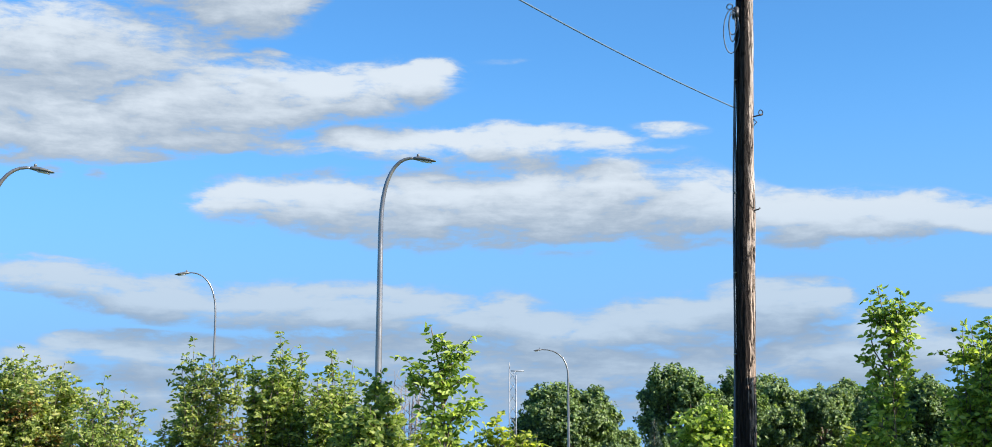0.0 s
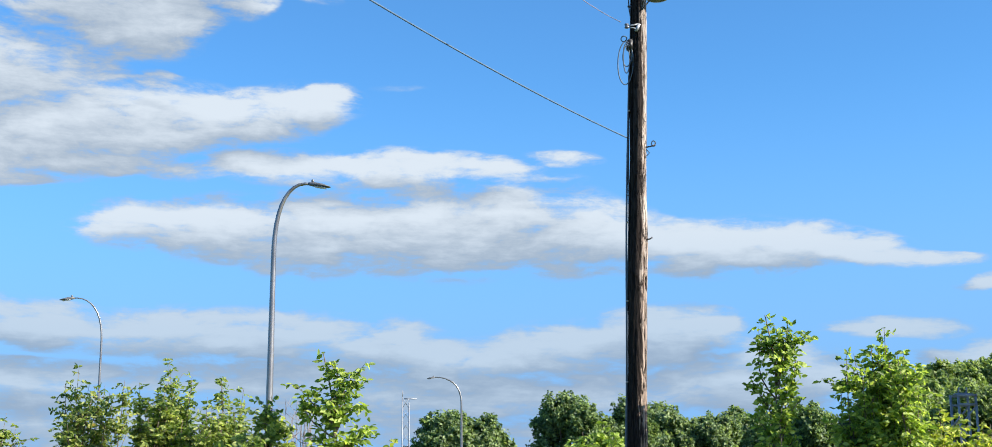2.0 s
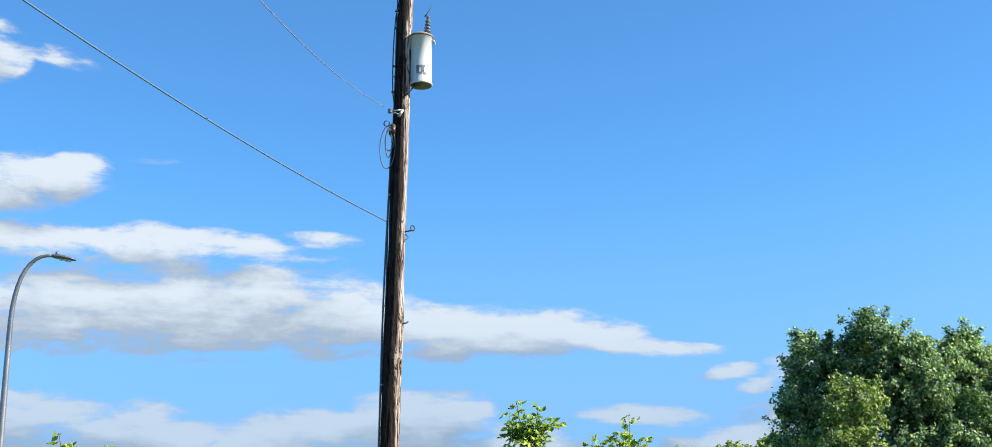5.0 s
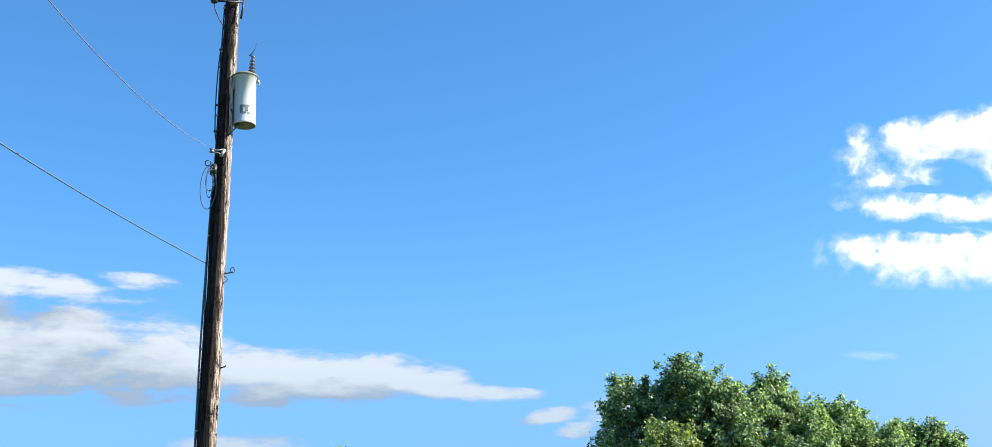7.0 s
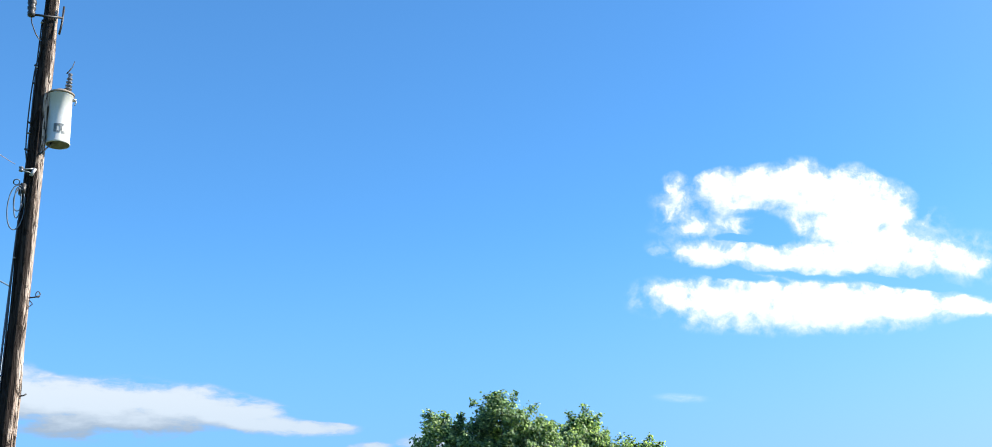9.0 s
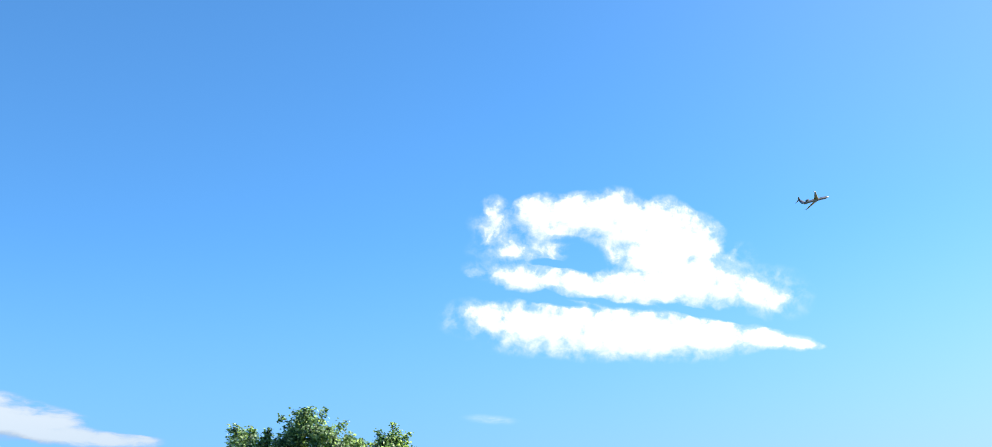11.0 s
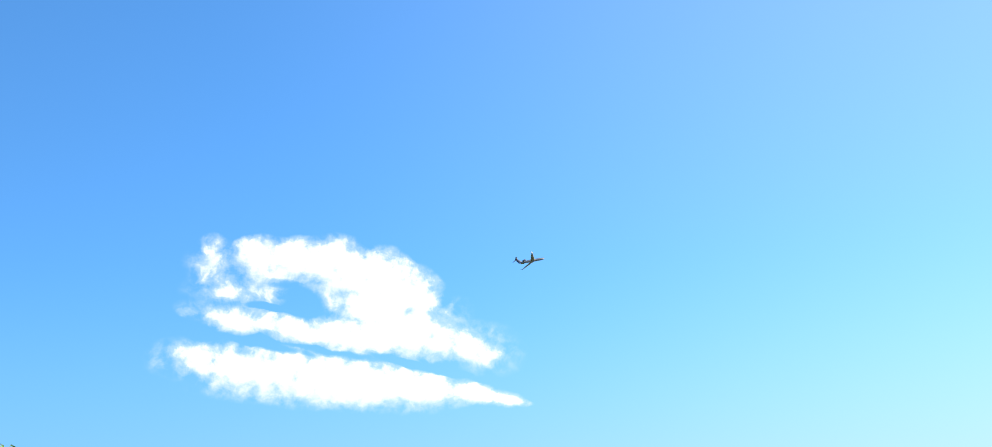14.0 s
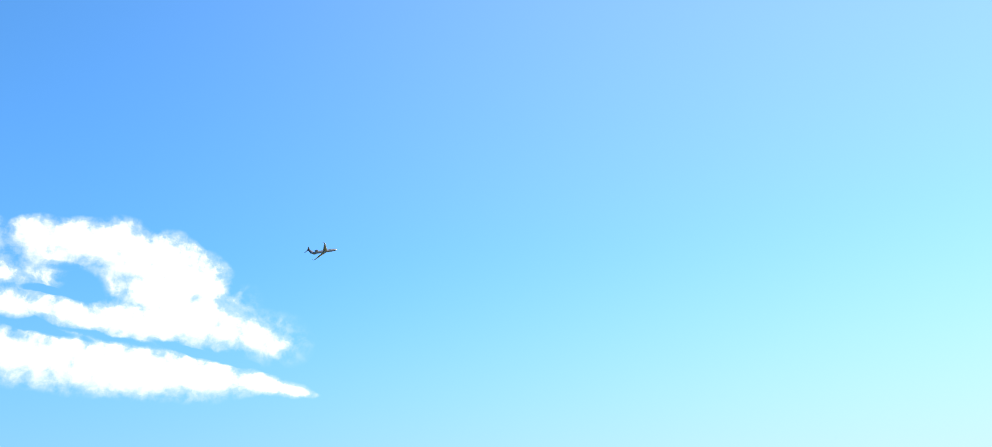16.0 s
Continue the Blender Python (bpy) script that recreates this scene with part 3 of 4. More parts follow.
def transformer():
    """A pole-top tank with lid, bushing and hangers; it hangs on the pole's sunny side."""
    x, y, zb = 3.775, 17.06, 8.47
    t = thing("pole_transformer", x, y, zb, "pale grey cylindrical transformer tank hung on a wooden utility pole", "transformer")
    r, h = 0.158, 0.745
    part("tank", lathe([(r * 0.96, 0.012), (r, 0.0), (r + 0.006, 0.012), (r + 0.006, 0.03), (r, 0.042), (r, h * 0.5), (r, h - 0.02), (r + 0.012, h - 0.015), (r + 0.012, h)], 40), TANK, t, "pale grey painted steel tank")
    part("tank_bottom", lathe([(r * 0.7, 0.016), (r * 0.95, 0.006)], 40), TANK_BASE, t, "olive stained underside")
    part("lid", lathe([(r + 0.026, h), (r + 0.028, h + 0.022), (r + 0.012, h + 0.034), (r * 0.6, h + 0.075), (0.03, h + 0.095)], 40), LID, t, "rusty brown domed lid")
    shed = [(0.03, h + 0.07)]
    for k in range(4):
        z = h + 0.10 + 0.052 * k
        shed += [(0.026, z), (0.052 - 0.004 * k, z + 0.008), (0.054 - 0.004 * k, z + 0.02), (0.026, z + 0.036)]
    shed += [(0.022, h + 0.32), (0.03, h + 0.33), (0.03, h + 0.355), (0.012, h + 0.365)]
    part("bushing", lathe(shed, 20, Matrix.Translation((0.03, -0.02, 0)) @ pose(0, 0, 0, 0, 4, 0)), PORCELAIN, t, "ribbed grey porcelain bushing")
    part("lead_wire", rod([(0.055, -0.02, h + 0.35), (0.09, -0.02, h + 0.40), (0.13, -0.02, h + 0.47), (0.155, -0.02, h + 0.56)], [0.011, 0.009, 0.007, 0.005], 6), BLACK, t, "dark lead rising from the bushing")
    part("secondary_lead", rod([(-0.10, -0.06, 0.02), (-0.13, -0.08, -0.06), (-0.20, -0.07, -0.15), (-0.25, -0.06, -0.20)], 0.011, 6), BLACK, t, "dark lead from tank to pole")
    for dz in (0.14, 0.66):
        bm = block(0.16, 0.06, 0.07, Matrix.Translation((-r - 0.03, 0.02, dz)))
        part("hanger", bm, DULL_STEEL, t, "steel hanger bolted to the pole")
    bm = block(0.05, 0.05, 0.035, Matrix.Translation((r + 0.018, -0.03, h - 0.045)))
    tube(bm, [(r + 0.03, -0.03, h - 0.03), (r + 0.05, -0.03, h - 0.07), (r + 0.03, -0.03, h - 0.12)], 0.008, 6)
    part("lifting_lug", bm, DULL_STEEL, t, "dark lifting lug")
    # worn stencil: broad strokes, no longer legible
    for a0, z, w, hh in ((-112, 0.250, 48, 0.034), (-128, 0.19, 15, 0.10), (-100, 0.20, 13, 0.075), (-112, 0.145, 16, 0.03), (-88, 0.14, 18, 0.035)):
        bm = bmesh.new()
        cols = []
        for k in range(5):
            a = radians(a0 - w / 2 + w * k / 4 + 8)
            cols.append([bm.verts.new(((r + 0.003) * math.cos(a), (r + 0.003) * math.sin(a), z + s * hh / 2)) for s in (-1, 1)])
        for p, q in zip(cols, cols[1:]):
            bm.faces.new((p[0], q[0], q[1], p[1]))
        part("stencil_bar", bm, STENCIL, t, "faded dark stencilled mark")
    return t


transformer()


def wire(name, start, end, c2, c1, radius, mat, label):
    """A hanging wire: straight in plan, its height a parabola along the run."""
    pts = []
    for k in range(61):
        s = k / 60
        pts.append((start[0] + (end[0] - start[0]) * s, start[1] + (end[1] - start[1]) * s, start[2] + c1 * s + c2 * s * s))
    return tagged(part(name, rod(pts, radius, 8), mat), label, "cable")


wire("service_cable", (3.31, 17.14, 6.41), (-10, 0), 3.116, -0.235, 0.0105, WIRE, "dark grey service cable sagging from the utility pole")
wire("thin_wire", (3.24, 17.10, 8.12), (-6, -5.5), 7.149, -6.371, 0.005, THIN_WIRE, "thin grey wire sagging from the utility pole")


# ---- street lamps ----
def street_lamp(x, y, height, reach, facing, label, girth=1.0):
    """A tapered aluminium mast that bends over into its arm, with a flat lantern. facing: degrees of the arm."""
    lamp = thing("street_lamp", x, y, 0, label, "street lamp", "street lamps along the road", rz=facing)
    part("base_plate", block(0.36, 0.36, 0.03, Matrix.Translation((0, 0, 0.015))), DULL_STEEL, lamp)
    bend = height - 1.9
    pts = [(0, 0, 0.02), (0, 0, 2.0), (0, 0, 4.0), (0, 0, bend - 0.6)]
    rad = [0.105, 0.095, 0.085, 0.068]
    for k in range(11):
        a = radians(90 * k / 10)
        pts.append((reach * (1 - math.cos(a)) ** 1.25, 0, bend + 1.9 * math.sin(a) ** 1.0))
        rad.append(0.066 - 0.0028 * k)
    pts.append((reach + 0.12, 0, height - 0.01))
    rad.append(0.034)
    rad = [r * girth for r in rad]
    part("mast", rod(pts, rad, 16), GALV, lamp, "tapered aluminium mast bending into its arm")
    m = Matrix.Translation((reach + 0.08, 0, height - 0.02)) @ pose(0, 0, 0, 0, 9, 0)
    bm = bmesh.new()
    prof = ((0.0, 0.045, 0.045), (0.06, 0.07, 0.06), (0.16, 0.11, 0.075), (0.36, 0.15, 0.06), (0.50, 0.12, 0.035), (0.58, 0.05, 0.012))
    rings = []
    for d, w, h in prof:
        rings.append([bm.verts.new(m @ Vector((d, w * math.cos(a), 0.01 + h * math.sin(a) * (1.0 if math.sin(a) > 0 else 0.6)))) for a in [2 * math.pi * k / 14 for k in range(14)]])
    for a, b in zip(rings, rings[1:]):
        for k in range(14):
            bm.faces.new((a[k], a[(k + 1) % 14], b[(k + 1) % 14], b[k]))
    bm.faces.new(rings[0][::-1])
    bm.faces.new(rings[-1])
    head = part("lantern", bm, LUMINAIRE, lamp, "flat dark grey lantern")
    part("photocell", lathe([(0.03, 0.0), (0.035, 0.01), (0.035, 0.06), (0.02, 0.075)], 12, m @ Matrix.Translation((0.10, 0, 0.07))), LUMINAIRE, head, "small round photocell")
    part("lens", block(0.30, 0.18, 0.02, m @ Matrix.Translation((0.32, 0, -0.035)), 0.008), LENS, head, "frosted lens under the lantern")
    return lamp


near_lamp = street_lamp(-2.92, 31.87, 9.18, 0.75, -8, "brushed aluminium street lamp with curved arm behind shrubs")
part("sign_plate", block(0.05, 0.17, 0.22, Matrix.Translation((0.10, 0, 3.42)), 0.008), BLUE_SIGN, near_lamp, "small dark blue plate fixed to the mast")
street_lamp(-12.40, 30.58, 8.70, 0.85, 12, "brushed aluminium street lamp with curved arm beside a meadow")
street_lamp(-11.18, 50.78, 8.98, 1.0, 190, "tall grey street lamp with curved arm rising behind shrubs", 0.62)
street_lamp(4.87, 86.86, 9.00, 1.7, 180, "distant grey street lamp before dark trees")


# ---- lattice mast and steel frame ----
def lattice_mast(x, y, height, width):
    mast = thing("lattice_mast", x, y, 0, "pale steel lattice mast with a short arm on top", "mast")
    h = width / 2
    corners = [(-h, -h), (h, -h), (h, h), (-h, h)]
    for i, (a, b) in enumerate(corners):
        part("leg", rod([(a, b, 0), (a, b, height - (0.0 if i in (0, 3) else 0.5))], 0.05, 6), PALE_STEEL, mast)
    n = int(height / 0.8)
    for k in range(n):
        z0, z1 = height * k / n, height * (k + 1) / n
        bm = bmesh.new()
        for (a, b), (c, d) in zip(corners, corners[1:] + corners[:1]):
            tube(bm, [(a, b, z0), (c, d, z1 - 0.1)] if k % 2 else [(c, d, z0), (a, b, z1 - 0.1)], 0.022, 5)
        part("brace", bm, PALE_STEEL, mast)
    part("top_arm", block(1.0, 0.08, 0.08, Matrix.Translation((0.35, 0, height - 0.15))), PALE_STEEL, mast)
    part("spike", rod([(-h, -h, height - 0.1), (-h, -h, height + 0.5)], 0.04, 6), PALE_STEEL, mast)
    return mast


lattice_mast(1.3, 100.0, 8.6, 0.52)


def steel_frame(x, y, height, width):
    f = thing("steel_gantry", x, y, 0, "grey steel gantry tower with braces standing before trees", "gantry")
    h = width / 2
    for a in (-h, h):
        for b in (-h, h):
            part("post", block(0.09, 0.09, height, Matrix.Translation((a, b, height / 2)), 0.01), PALE_STEEL, f)
    for z in (height - 0.05, height - 0.45):
        for b in (-h, h):
            part("beam", block(width + 0.1, 0.10, 0.10, Matrix.Translation((0, b * 1.02, z)), 0.01), PALE_STEEL, f)
    for k in range(5):
        z = height - 0.5 - 0.9 * k
        for b in (-h, h):
            part("brace", rod([(-h, b, z - 0.85), (h, b, z)] if k % 2 == 0 else [(h, b, z - 0.85), (-h, b, z)], 0.035, 6), PALE_STEEL, f)
    part("deck", block(width * 0.8, width * 0.8, 0.06, Matrix.Translation((0, 0, height + 0.034)), 0.01), PALE_STEEL, f)
    for a in (-0.2, 0.15):
        part("stub", rod([(a, 0, height + 0.06), (a + 0.05, 0, height + 0.32)], 0.03, 6), PALE_STEEL, f)
    return f


steel_frame(25.05, 54.5, 5.5, 0.78)


# ---- airliner ----
def wing(root, tip, root_chord, tip_chord, thick):
    """A tapered slab from root to tip; the chords run forward along x from the given rear points."""
    bm = bmesh.new()
    rings = []
    for (x, y, z), c in ((root, root_chord), (tip, tip_chord)):
        th = thick * c / root_chord
        rings.append([bm.verts.new(p) for p in ((x, y, z), (x + c * 0.4, y, z + th), (x + c * 0.85, y, z + th * 0.8), (x + c, y, z), (x + c * 0.8, y, z - th * 0.5), (x + c * 0.4, y, z - th * 0.5))])
    for k in range(6):
        bm.faces.new((rings[0][k], rings[0][(k + 1) % 6], rings[1][(k + 1) % 6], rings[1][k]))
    bm.faces.new(rings[0][::-1])
    bm.faces.new(rings[1])
    bmesh.ops.recalc_face_normals(bm, faces=bm.faces[:])
    return bm


def airliner(at, heading, climb, bank):
    """A twin-jet with engines at the tail and a high tailplane. Its nose points along local x."""
    plane = thing("airliner", 0, 0, 0, "small grey twin-engined airliner with high tail, climbing", "airplane")
    plane.matrix_world = Matrix.Translation(at) @ pose(0, 0, 0, 0, 0, heading) @ pose(0, 0, 0, 0, -climb, 0) @ pose(0, 0, 0, bank, 0, 0)
    turn = pose(0, 0, 0, 0, 90, 0)
    body = [(0.15, -18.0), (0.55, -16.5), (1.0, -13.5), (1.35, -9.5), (1.4, -4), (1.4, 4), (1.4, 11.5), (1.3, 14), (1.0, 16.2), (0.55, 17.5), (0.12, 18.0)]
    part("fuselage", lathe(body, 20, turn), PLANE_DARK, plane, "dark blue and grey fuselage")
    for s in (-1, 1):
        part("wing", wing((-2.2, s * 1.0, -0.7), (-6.2, s * 13.0, 0.5), 6.2, 1.5, 0.45), PLANE_BELLY, plane, "pale swept wing")
        part("winglet", wing((-6.2, s * 13.0, 0.5), (-7.4, s * 13.3, 2.0), 1.4, 0.6, 0.12), PLANE_DARK, plane)
        part("tailplane", wing((-18.2, s * 0.1, 5.3), (-20.0, s * 4.4, 5.4), 3.0, 1.3, 0.2), PLANE_DARK, plane)
        eng = part("engine", lathe([(0.45, -2.2), (0.75, -1.2), (0.85, 0.4), (0.8, 1.6), (0.68, 1.8)], 16, Matrix.Translation((-10.5, s * 2.4, 0.6)) @ turn), PLANE_DARK, plane, "rear-mounted jet engine")
        part("pylon", block(2.2, 1.1, 0.25, Matrix.Translation((-10.5, s * 1.45, 0.6)), 0.05), PLANE_DARK, eng)
    bm = bmesh.new()
    lower = [bm.verts.new(p) for p in ((-17.6, -0.14, 0.6), (-17.6, 0.14, 0.6), (-12.2, 0.2, 1.0), (-12.2, -0.2, 1.0))]
    upper = [bm.verts.new(p) for p in ((-18.6, -0.1, 5.5), (-18.6, 0.1, 5.5), (-15.4, 0.12, 5.5), (-15.4, -0.12, 5.5))]
    for k in range(4):
        bm.faces.new((lower[k], lower[(k + 1) % 4], upper[(k + 1) % 4], upper[k]))
    bm.faces.new(upper)
    bmesh.ops.recalc_face_normals(bm, faces=bm.faces[:])
    part("tail_fin", bm, PLANE_DARK, plane)
    return plane


az, el, far = radians(56.01), radians(18.54), 1330.0
airliner((far * math.sin(az) * math.cos(el), far * math.cos(az) * math.cos(el), 1.6 + far * math.sin(el)), -52.0 + 33, 17.0, -27.0)


# ---- trees and shrubs ----
def limb_path(rng, base, tip, bow, steps=6):
    base, tip = np.array(base, float), np.array(tip, float)
    off = rng.normal(0, bow, 3)
    return [tuple(base + (tip - base) * s + off * math.sin(math.pi * s)) for s in np.linspace(0, 1, steps)]


def sprays(rng, path, start, gap, rachis, pairs, leaf, droop=0.6, spread=1.0):
    """Compound leaves along a shoot: for each, leaflets in pairs on a drooping stalk. Returns spots, ways, ups, lengths."""
    P = np.array(path)
    seg = np.linalg.norm(np.diff(P, axis=0), axis=1)
    run = np.concatenate([[0], np.cumsum(seg)])
    spots, ways, ups, lens = [], [], [], []
    d, turn = start * run[-1], rng.uniform(0, 6.28)
    while d < run[-1]:
        p = np.array([np.interp(d, run, P[:, k]) for k in range(3)])
        turn += 2.4 + rng.normal(0, 0.4)
        out = np.array([math.cos(turn) * spread, math.sin(turn) * spread, 0.75 + rng.normal(0, 0.35)])
        out /= np.linalg.norm(out)
        size = rachis * rng.uniform(0.65, 1.15) * (1.0 if d < run[-1] * 0.9 else 0.8)
        side = np.cross(out, (0, 0, 1.0))
        side /= np.linalg.norm(side) + 1e-6
        for k in range(pairs + 1):
            s = (k + 0.6) / (pairs + 0.6)
            q = p + out * size * s + np.array([0, 0, -droop * size * s * s])
            dirs = (side, -side) if k < pairs else (out,)
            for w in dirs:
                w = w * 0.75 + out * 0.5 + np.array([0, 0, -0.45]) + rng.normal(0, 0.35, 3)
                spots.append(q)
                ways.append(w)
                ups.append(np.array([out[0] * 0.5 + 0.40, out[1] * 0.5 - 0.35, 0.55]) + rng.normal(0, 0.55, 3))
                lens.append(leaf * rng.uniform(0.7, 1.15))
        d += gap * rng.uniform(0.6, 1.4)
    return spots, ways, ups, lens


def shrub(name, seed, x, y, height, width, shoots, mat, label, leaf=0.085, gap=0.07, rachis=0.2, pairs=3, tall=0.30, narrow=0.5, category="shrub", fall=0.10, side=0.11, lo=0.42):
    """Upright shoots from a common base, clad in compound leaves; the middle ones are tallest, each to its own height."""
    rng = np.random.default_rng(seed)
    ob = thing(name, x, y, 0, label, category)
    S, W, U, L = [], [], [], []

    def clothe(path, start, stalk):
        for bag, more in zip((S, W, U, L), sprays(rng, path, start, gap, stalk, pairs, leaf)):
            bag.extend(more)

    gap *= 1.25
    for i in range(shoots):
        a, r = 2.4 * i + rng.uniform(-0.3, 0.3), math.sqrt((i + 0.5) / shoots)
        tx, ty = math.cos(a) * r * width / 2, math.sin(a) * r * width / 2
        h = height * (0.97 if i == 0 else (1 - fall * r ** 1.6) * rng.uniform(1 - tall, 0.98))
        if i == 0:
            tx, ty = rng.normal(0, 0.06, 2) * width
        path = limb_path(rng, (tx * 0.3, ty * 0.3, 0), (tx, ty, h), 0.03 * height, 8)
        bm = rod(path, [0.020 * (1 - 0.85 * k / 7) * (height / 3.5) for k in range(8)], 6)
        clothe(path, lo, rachis)
        for k in range(int(5 + h * 3.0)):
            f = rng.uniform(lo, 0.97)
            p = np.array(path[int(f * 7)])
            t = p + np.array([rng.normal(0, width * side), rng.normal(0, width * side), rng.uniform(0.25, 0.9) * (1.12 - f) * height * 0.42])
            q = limb_path(rng, p, t, 0.03, 4)
            tube(bm, q, [0.007, 0.006, 0.005, 0.003], 4)
            clothe(q, 0.1, rachis * 0.85)
        part("stem", bm, BARK, ob)
    L = np.array(L)
    leaves("foliage", np.array(S), np.array(W), np.array(U), L, L * narrow, mat, ob, oval=True)
    return ob


def sapling(seed, x, y, rz, stem, limbs, mat, label, leaf, gap, rachis, narrow):
    """A thin stem with a few leafy limbs. stem: (dx, z) points; limbs: height of the fork, then the tip's dx, dy, z."""
    rng = np.random.default_rng(seed)
    ob = thing("sapling", x, y, 0, label, "tree", rz=rz)
    path = [(dx, 0.02 * math.sin(2.0 * z), z) for dx, z in stem]
    part("stem", rod(path, [0.024 - 0.018 * k / (len(path) - 1) for k in range(len(path))], 7), BARK, ob)
    S, W, U, L = [], [], [], []

    def clothe(way_along, start):
        for bag, more in zip((S, W, U, L), sprays(rng, way_along, start, gap, rachis, 2, leaf, 0.75)):
            bag.extend(more)

    clothe(path, 0.55)
    zs = [p[2] for p in path]
    for fork, dx, dy, z in limbs:
        root = (np.interp(fork, zs, [p[0] for p in path]), 0.0, fork)
        limb = limb_path(rng, root, (dx, dy, z), 0.04, 6)
        bm = rod(limb, [0.012, 0.011, 0.009, 0.008, 0.006, 0.004], 5)
        clothe(limb, 0.30)
        for k in range(4):
            p = np.array(limb[int(rng.integers(2, 6))])
            twig = limb_path(rng, p, p + np.array([rng.normal(0, 0.11), rng.normal(0, 0.11), rng.uniform(0.02, 0.22)]), 0.02, 4)
            tube(bm, twig, [0.005, 0.005, 0.004, 0.003], 4)
            clothe(twig, 0.15)
        part("limb", bm, BARK, ob)
    L = np.array(L)
    leaves("foliage", np.array(S), np.array(W), np.array(U), L, L * narrow, mat, ob, oval=True)
    return ob


def broad_tree(name, seed, x, y, height, lobes, leaf, per, mat, label, trunk=0.28, category="tree", rz=0.0):
    """A trunk with limbs to each lobe of the crown; every lobe is a cloud of leafy clumps with gaps between.
    lobes: (dx, dy, z, radius, flatness)."""
    rng = np.random.default_rng(seed)
    ob = thing(name, x, y, 0, label, category, rz=rz)
    low = min(l[2] - l[3] for l in lobes)
    top = np.array([0, 0, max(low, 1.0) + 0.35 * (height - max(low, 1.0))])
    part("trunk", rod(limb_path(rng, (0, 0, 0), top, 0.1, 7), [trunk * (1 - 0.11 * k) for k in range(7)], 10), BARK, ob)
    S, N = [], []
    for dx, dy, z, r, flat in lobes:
        c = np.array([dx, dy, z])
        part("limb", rod(limb_path(rng, top * rng.uniform(0.6, 0.95), c, 0.25, 6), [trunk * 0.45 * (1 - 0.15 * k) for k in range(6)], 7), BARK, ob)
        for j in range(int(30 * max(1.0, r) ** 1.6)):
            v = rng.normal(0, 1, 3)
            v /= np.linalg.norm(v)
            rad = 0.88 * r * rng.uniform(0.45, 1.08) ** 0.7 * (1 + 0.16 * noise.noise(tuple(v * 2.2 + seed)))
            m = c + v * rad * np.array([1, 1, flat])
            # a leafy sprig that points outwards and up, thin at its tip
            n = int(1.2 * per * rng.uniform(0.5, 1.5))
            d = v * 0.75 + np.array([0, 0, 0.55]) + rng.normal(0, 0.35, 3)
            d *= (0.30 + 0.26 * r) * rng.uniform(0.6, 1.3) / np.linalg.norm(d)
            along = rng.uniform(-0.6, 1.0, (n, 1))
            g = d * along + rng.normal(0, 1, (n, 3)) * (0.10 + 0.045 * r) * (1.1 - 0.7 * np.abs(along))
            S.append(m + g)
            N.append(np.repeat((v * 0.55 + np.array([0.30, -0.15, 0.45]))[None], n, 0))
    S, N = np.concatenate(S), np.concatenate(N)
    n = len(S)
    U = N + rng.normal(0, 0.55, (n, 3))
    W = np.cross(U, rng.normal(0, 1, (n, 3)))
    L = leaf * rng.uniform(0.7, 1.25, n)
    leaves("crown", S, W, U, L, L * 0.75, mat, ob)
    return ob


def crown_lobes(rng, height, width, count, low=0.25):
    """Lobes that fill an egg-shaped crown."""
    out = [(0, 0, height - width * 0.19, width * 0.19, 0.95)]
    for k in range(count):
        a = 2.4 * k + rng.uniform(-0.4, 0.4)
        f = rng.uniform(0, 1)
        z = height * (low + (0.93 - low) * f)
        r = width * (0.13 + 0.12 * rng.uniform(0, 1))
        reach = (width / 2 - r * 0.9) * math.sqrt(max(0.2, 1 - (1.9 * f - 0.8) ** 2 * 0.7))
        out.append((math.cos(a) * reach, math.sin(a) * reach, min(z, height - r), r, 0.9))
    return out


def wood_tree(seed, x, y, height, width, mat, leaf, label, count=12, per=46, low=0.25):
    rng = np.random.default_rng(seed)
    return broad_tree("broadleaf_tree", seed, x, y, height, crown_lobes(rng, height, width, int(count * 1.5), low), leaf * 1.25, int(per * 0.8), mat, label)


def bare_shrub(seed, x, y, height, width):
    rng = np.random.default_rng(seed)
    ob = thing("bare_shrub", x, y, 0, "leafless grey-mauve shrub with fine twigs", "shrub")
    for i in range(16):
        a = rng.uniform(0, 6.28)
        tip = (math.cos(a) * width / 2 * rng.uniform(0.2, 1), math.sin(a) * width / 2 * rng.uniform(0.2, 1), height * rng.uniform(0.75, 1.0))
        path = limb_path(rng, (0, 0, 0), tip, 0.12, 7)
        bm = rod(path, [0.03 * (1 - 0.12 * k) for k in range(7)], 5)
        for k in range(14):
            p = np.array(path[rng.integers(3, 7)])
            tube(bm, limb_path(rng, p, p + rng.normal(0, 0.2, 3) + np.array([0, 0, 0.25]), 0.03, 4), [0.01, 0.008, 0.007, 0.005], 4)
        part("branch", bm, TWIG, ob)
    return ob


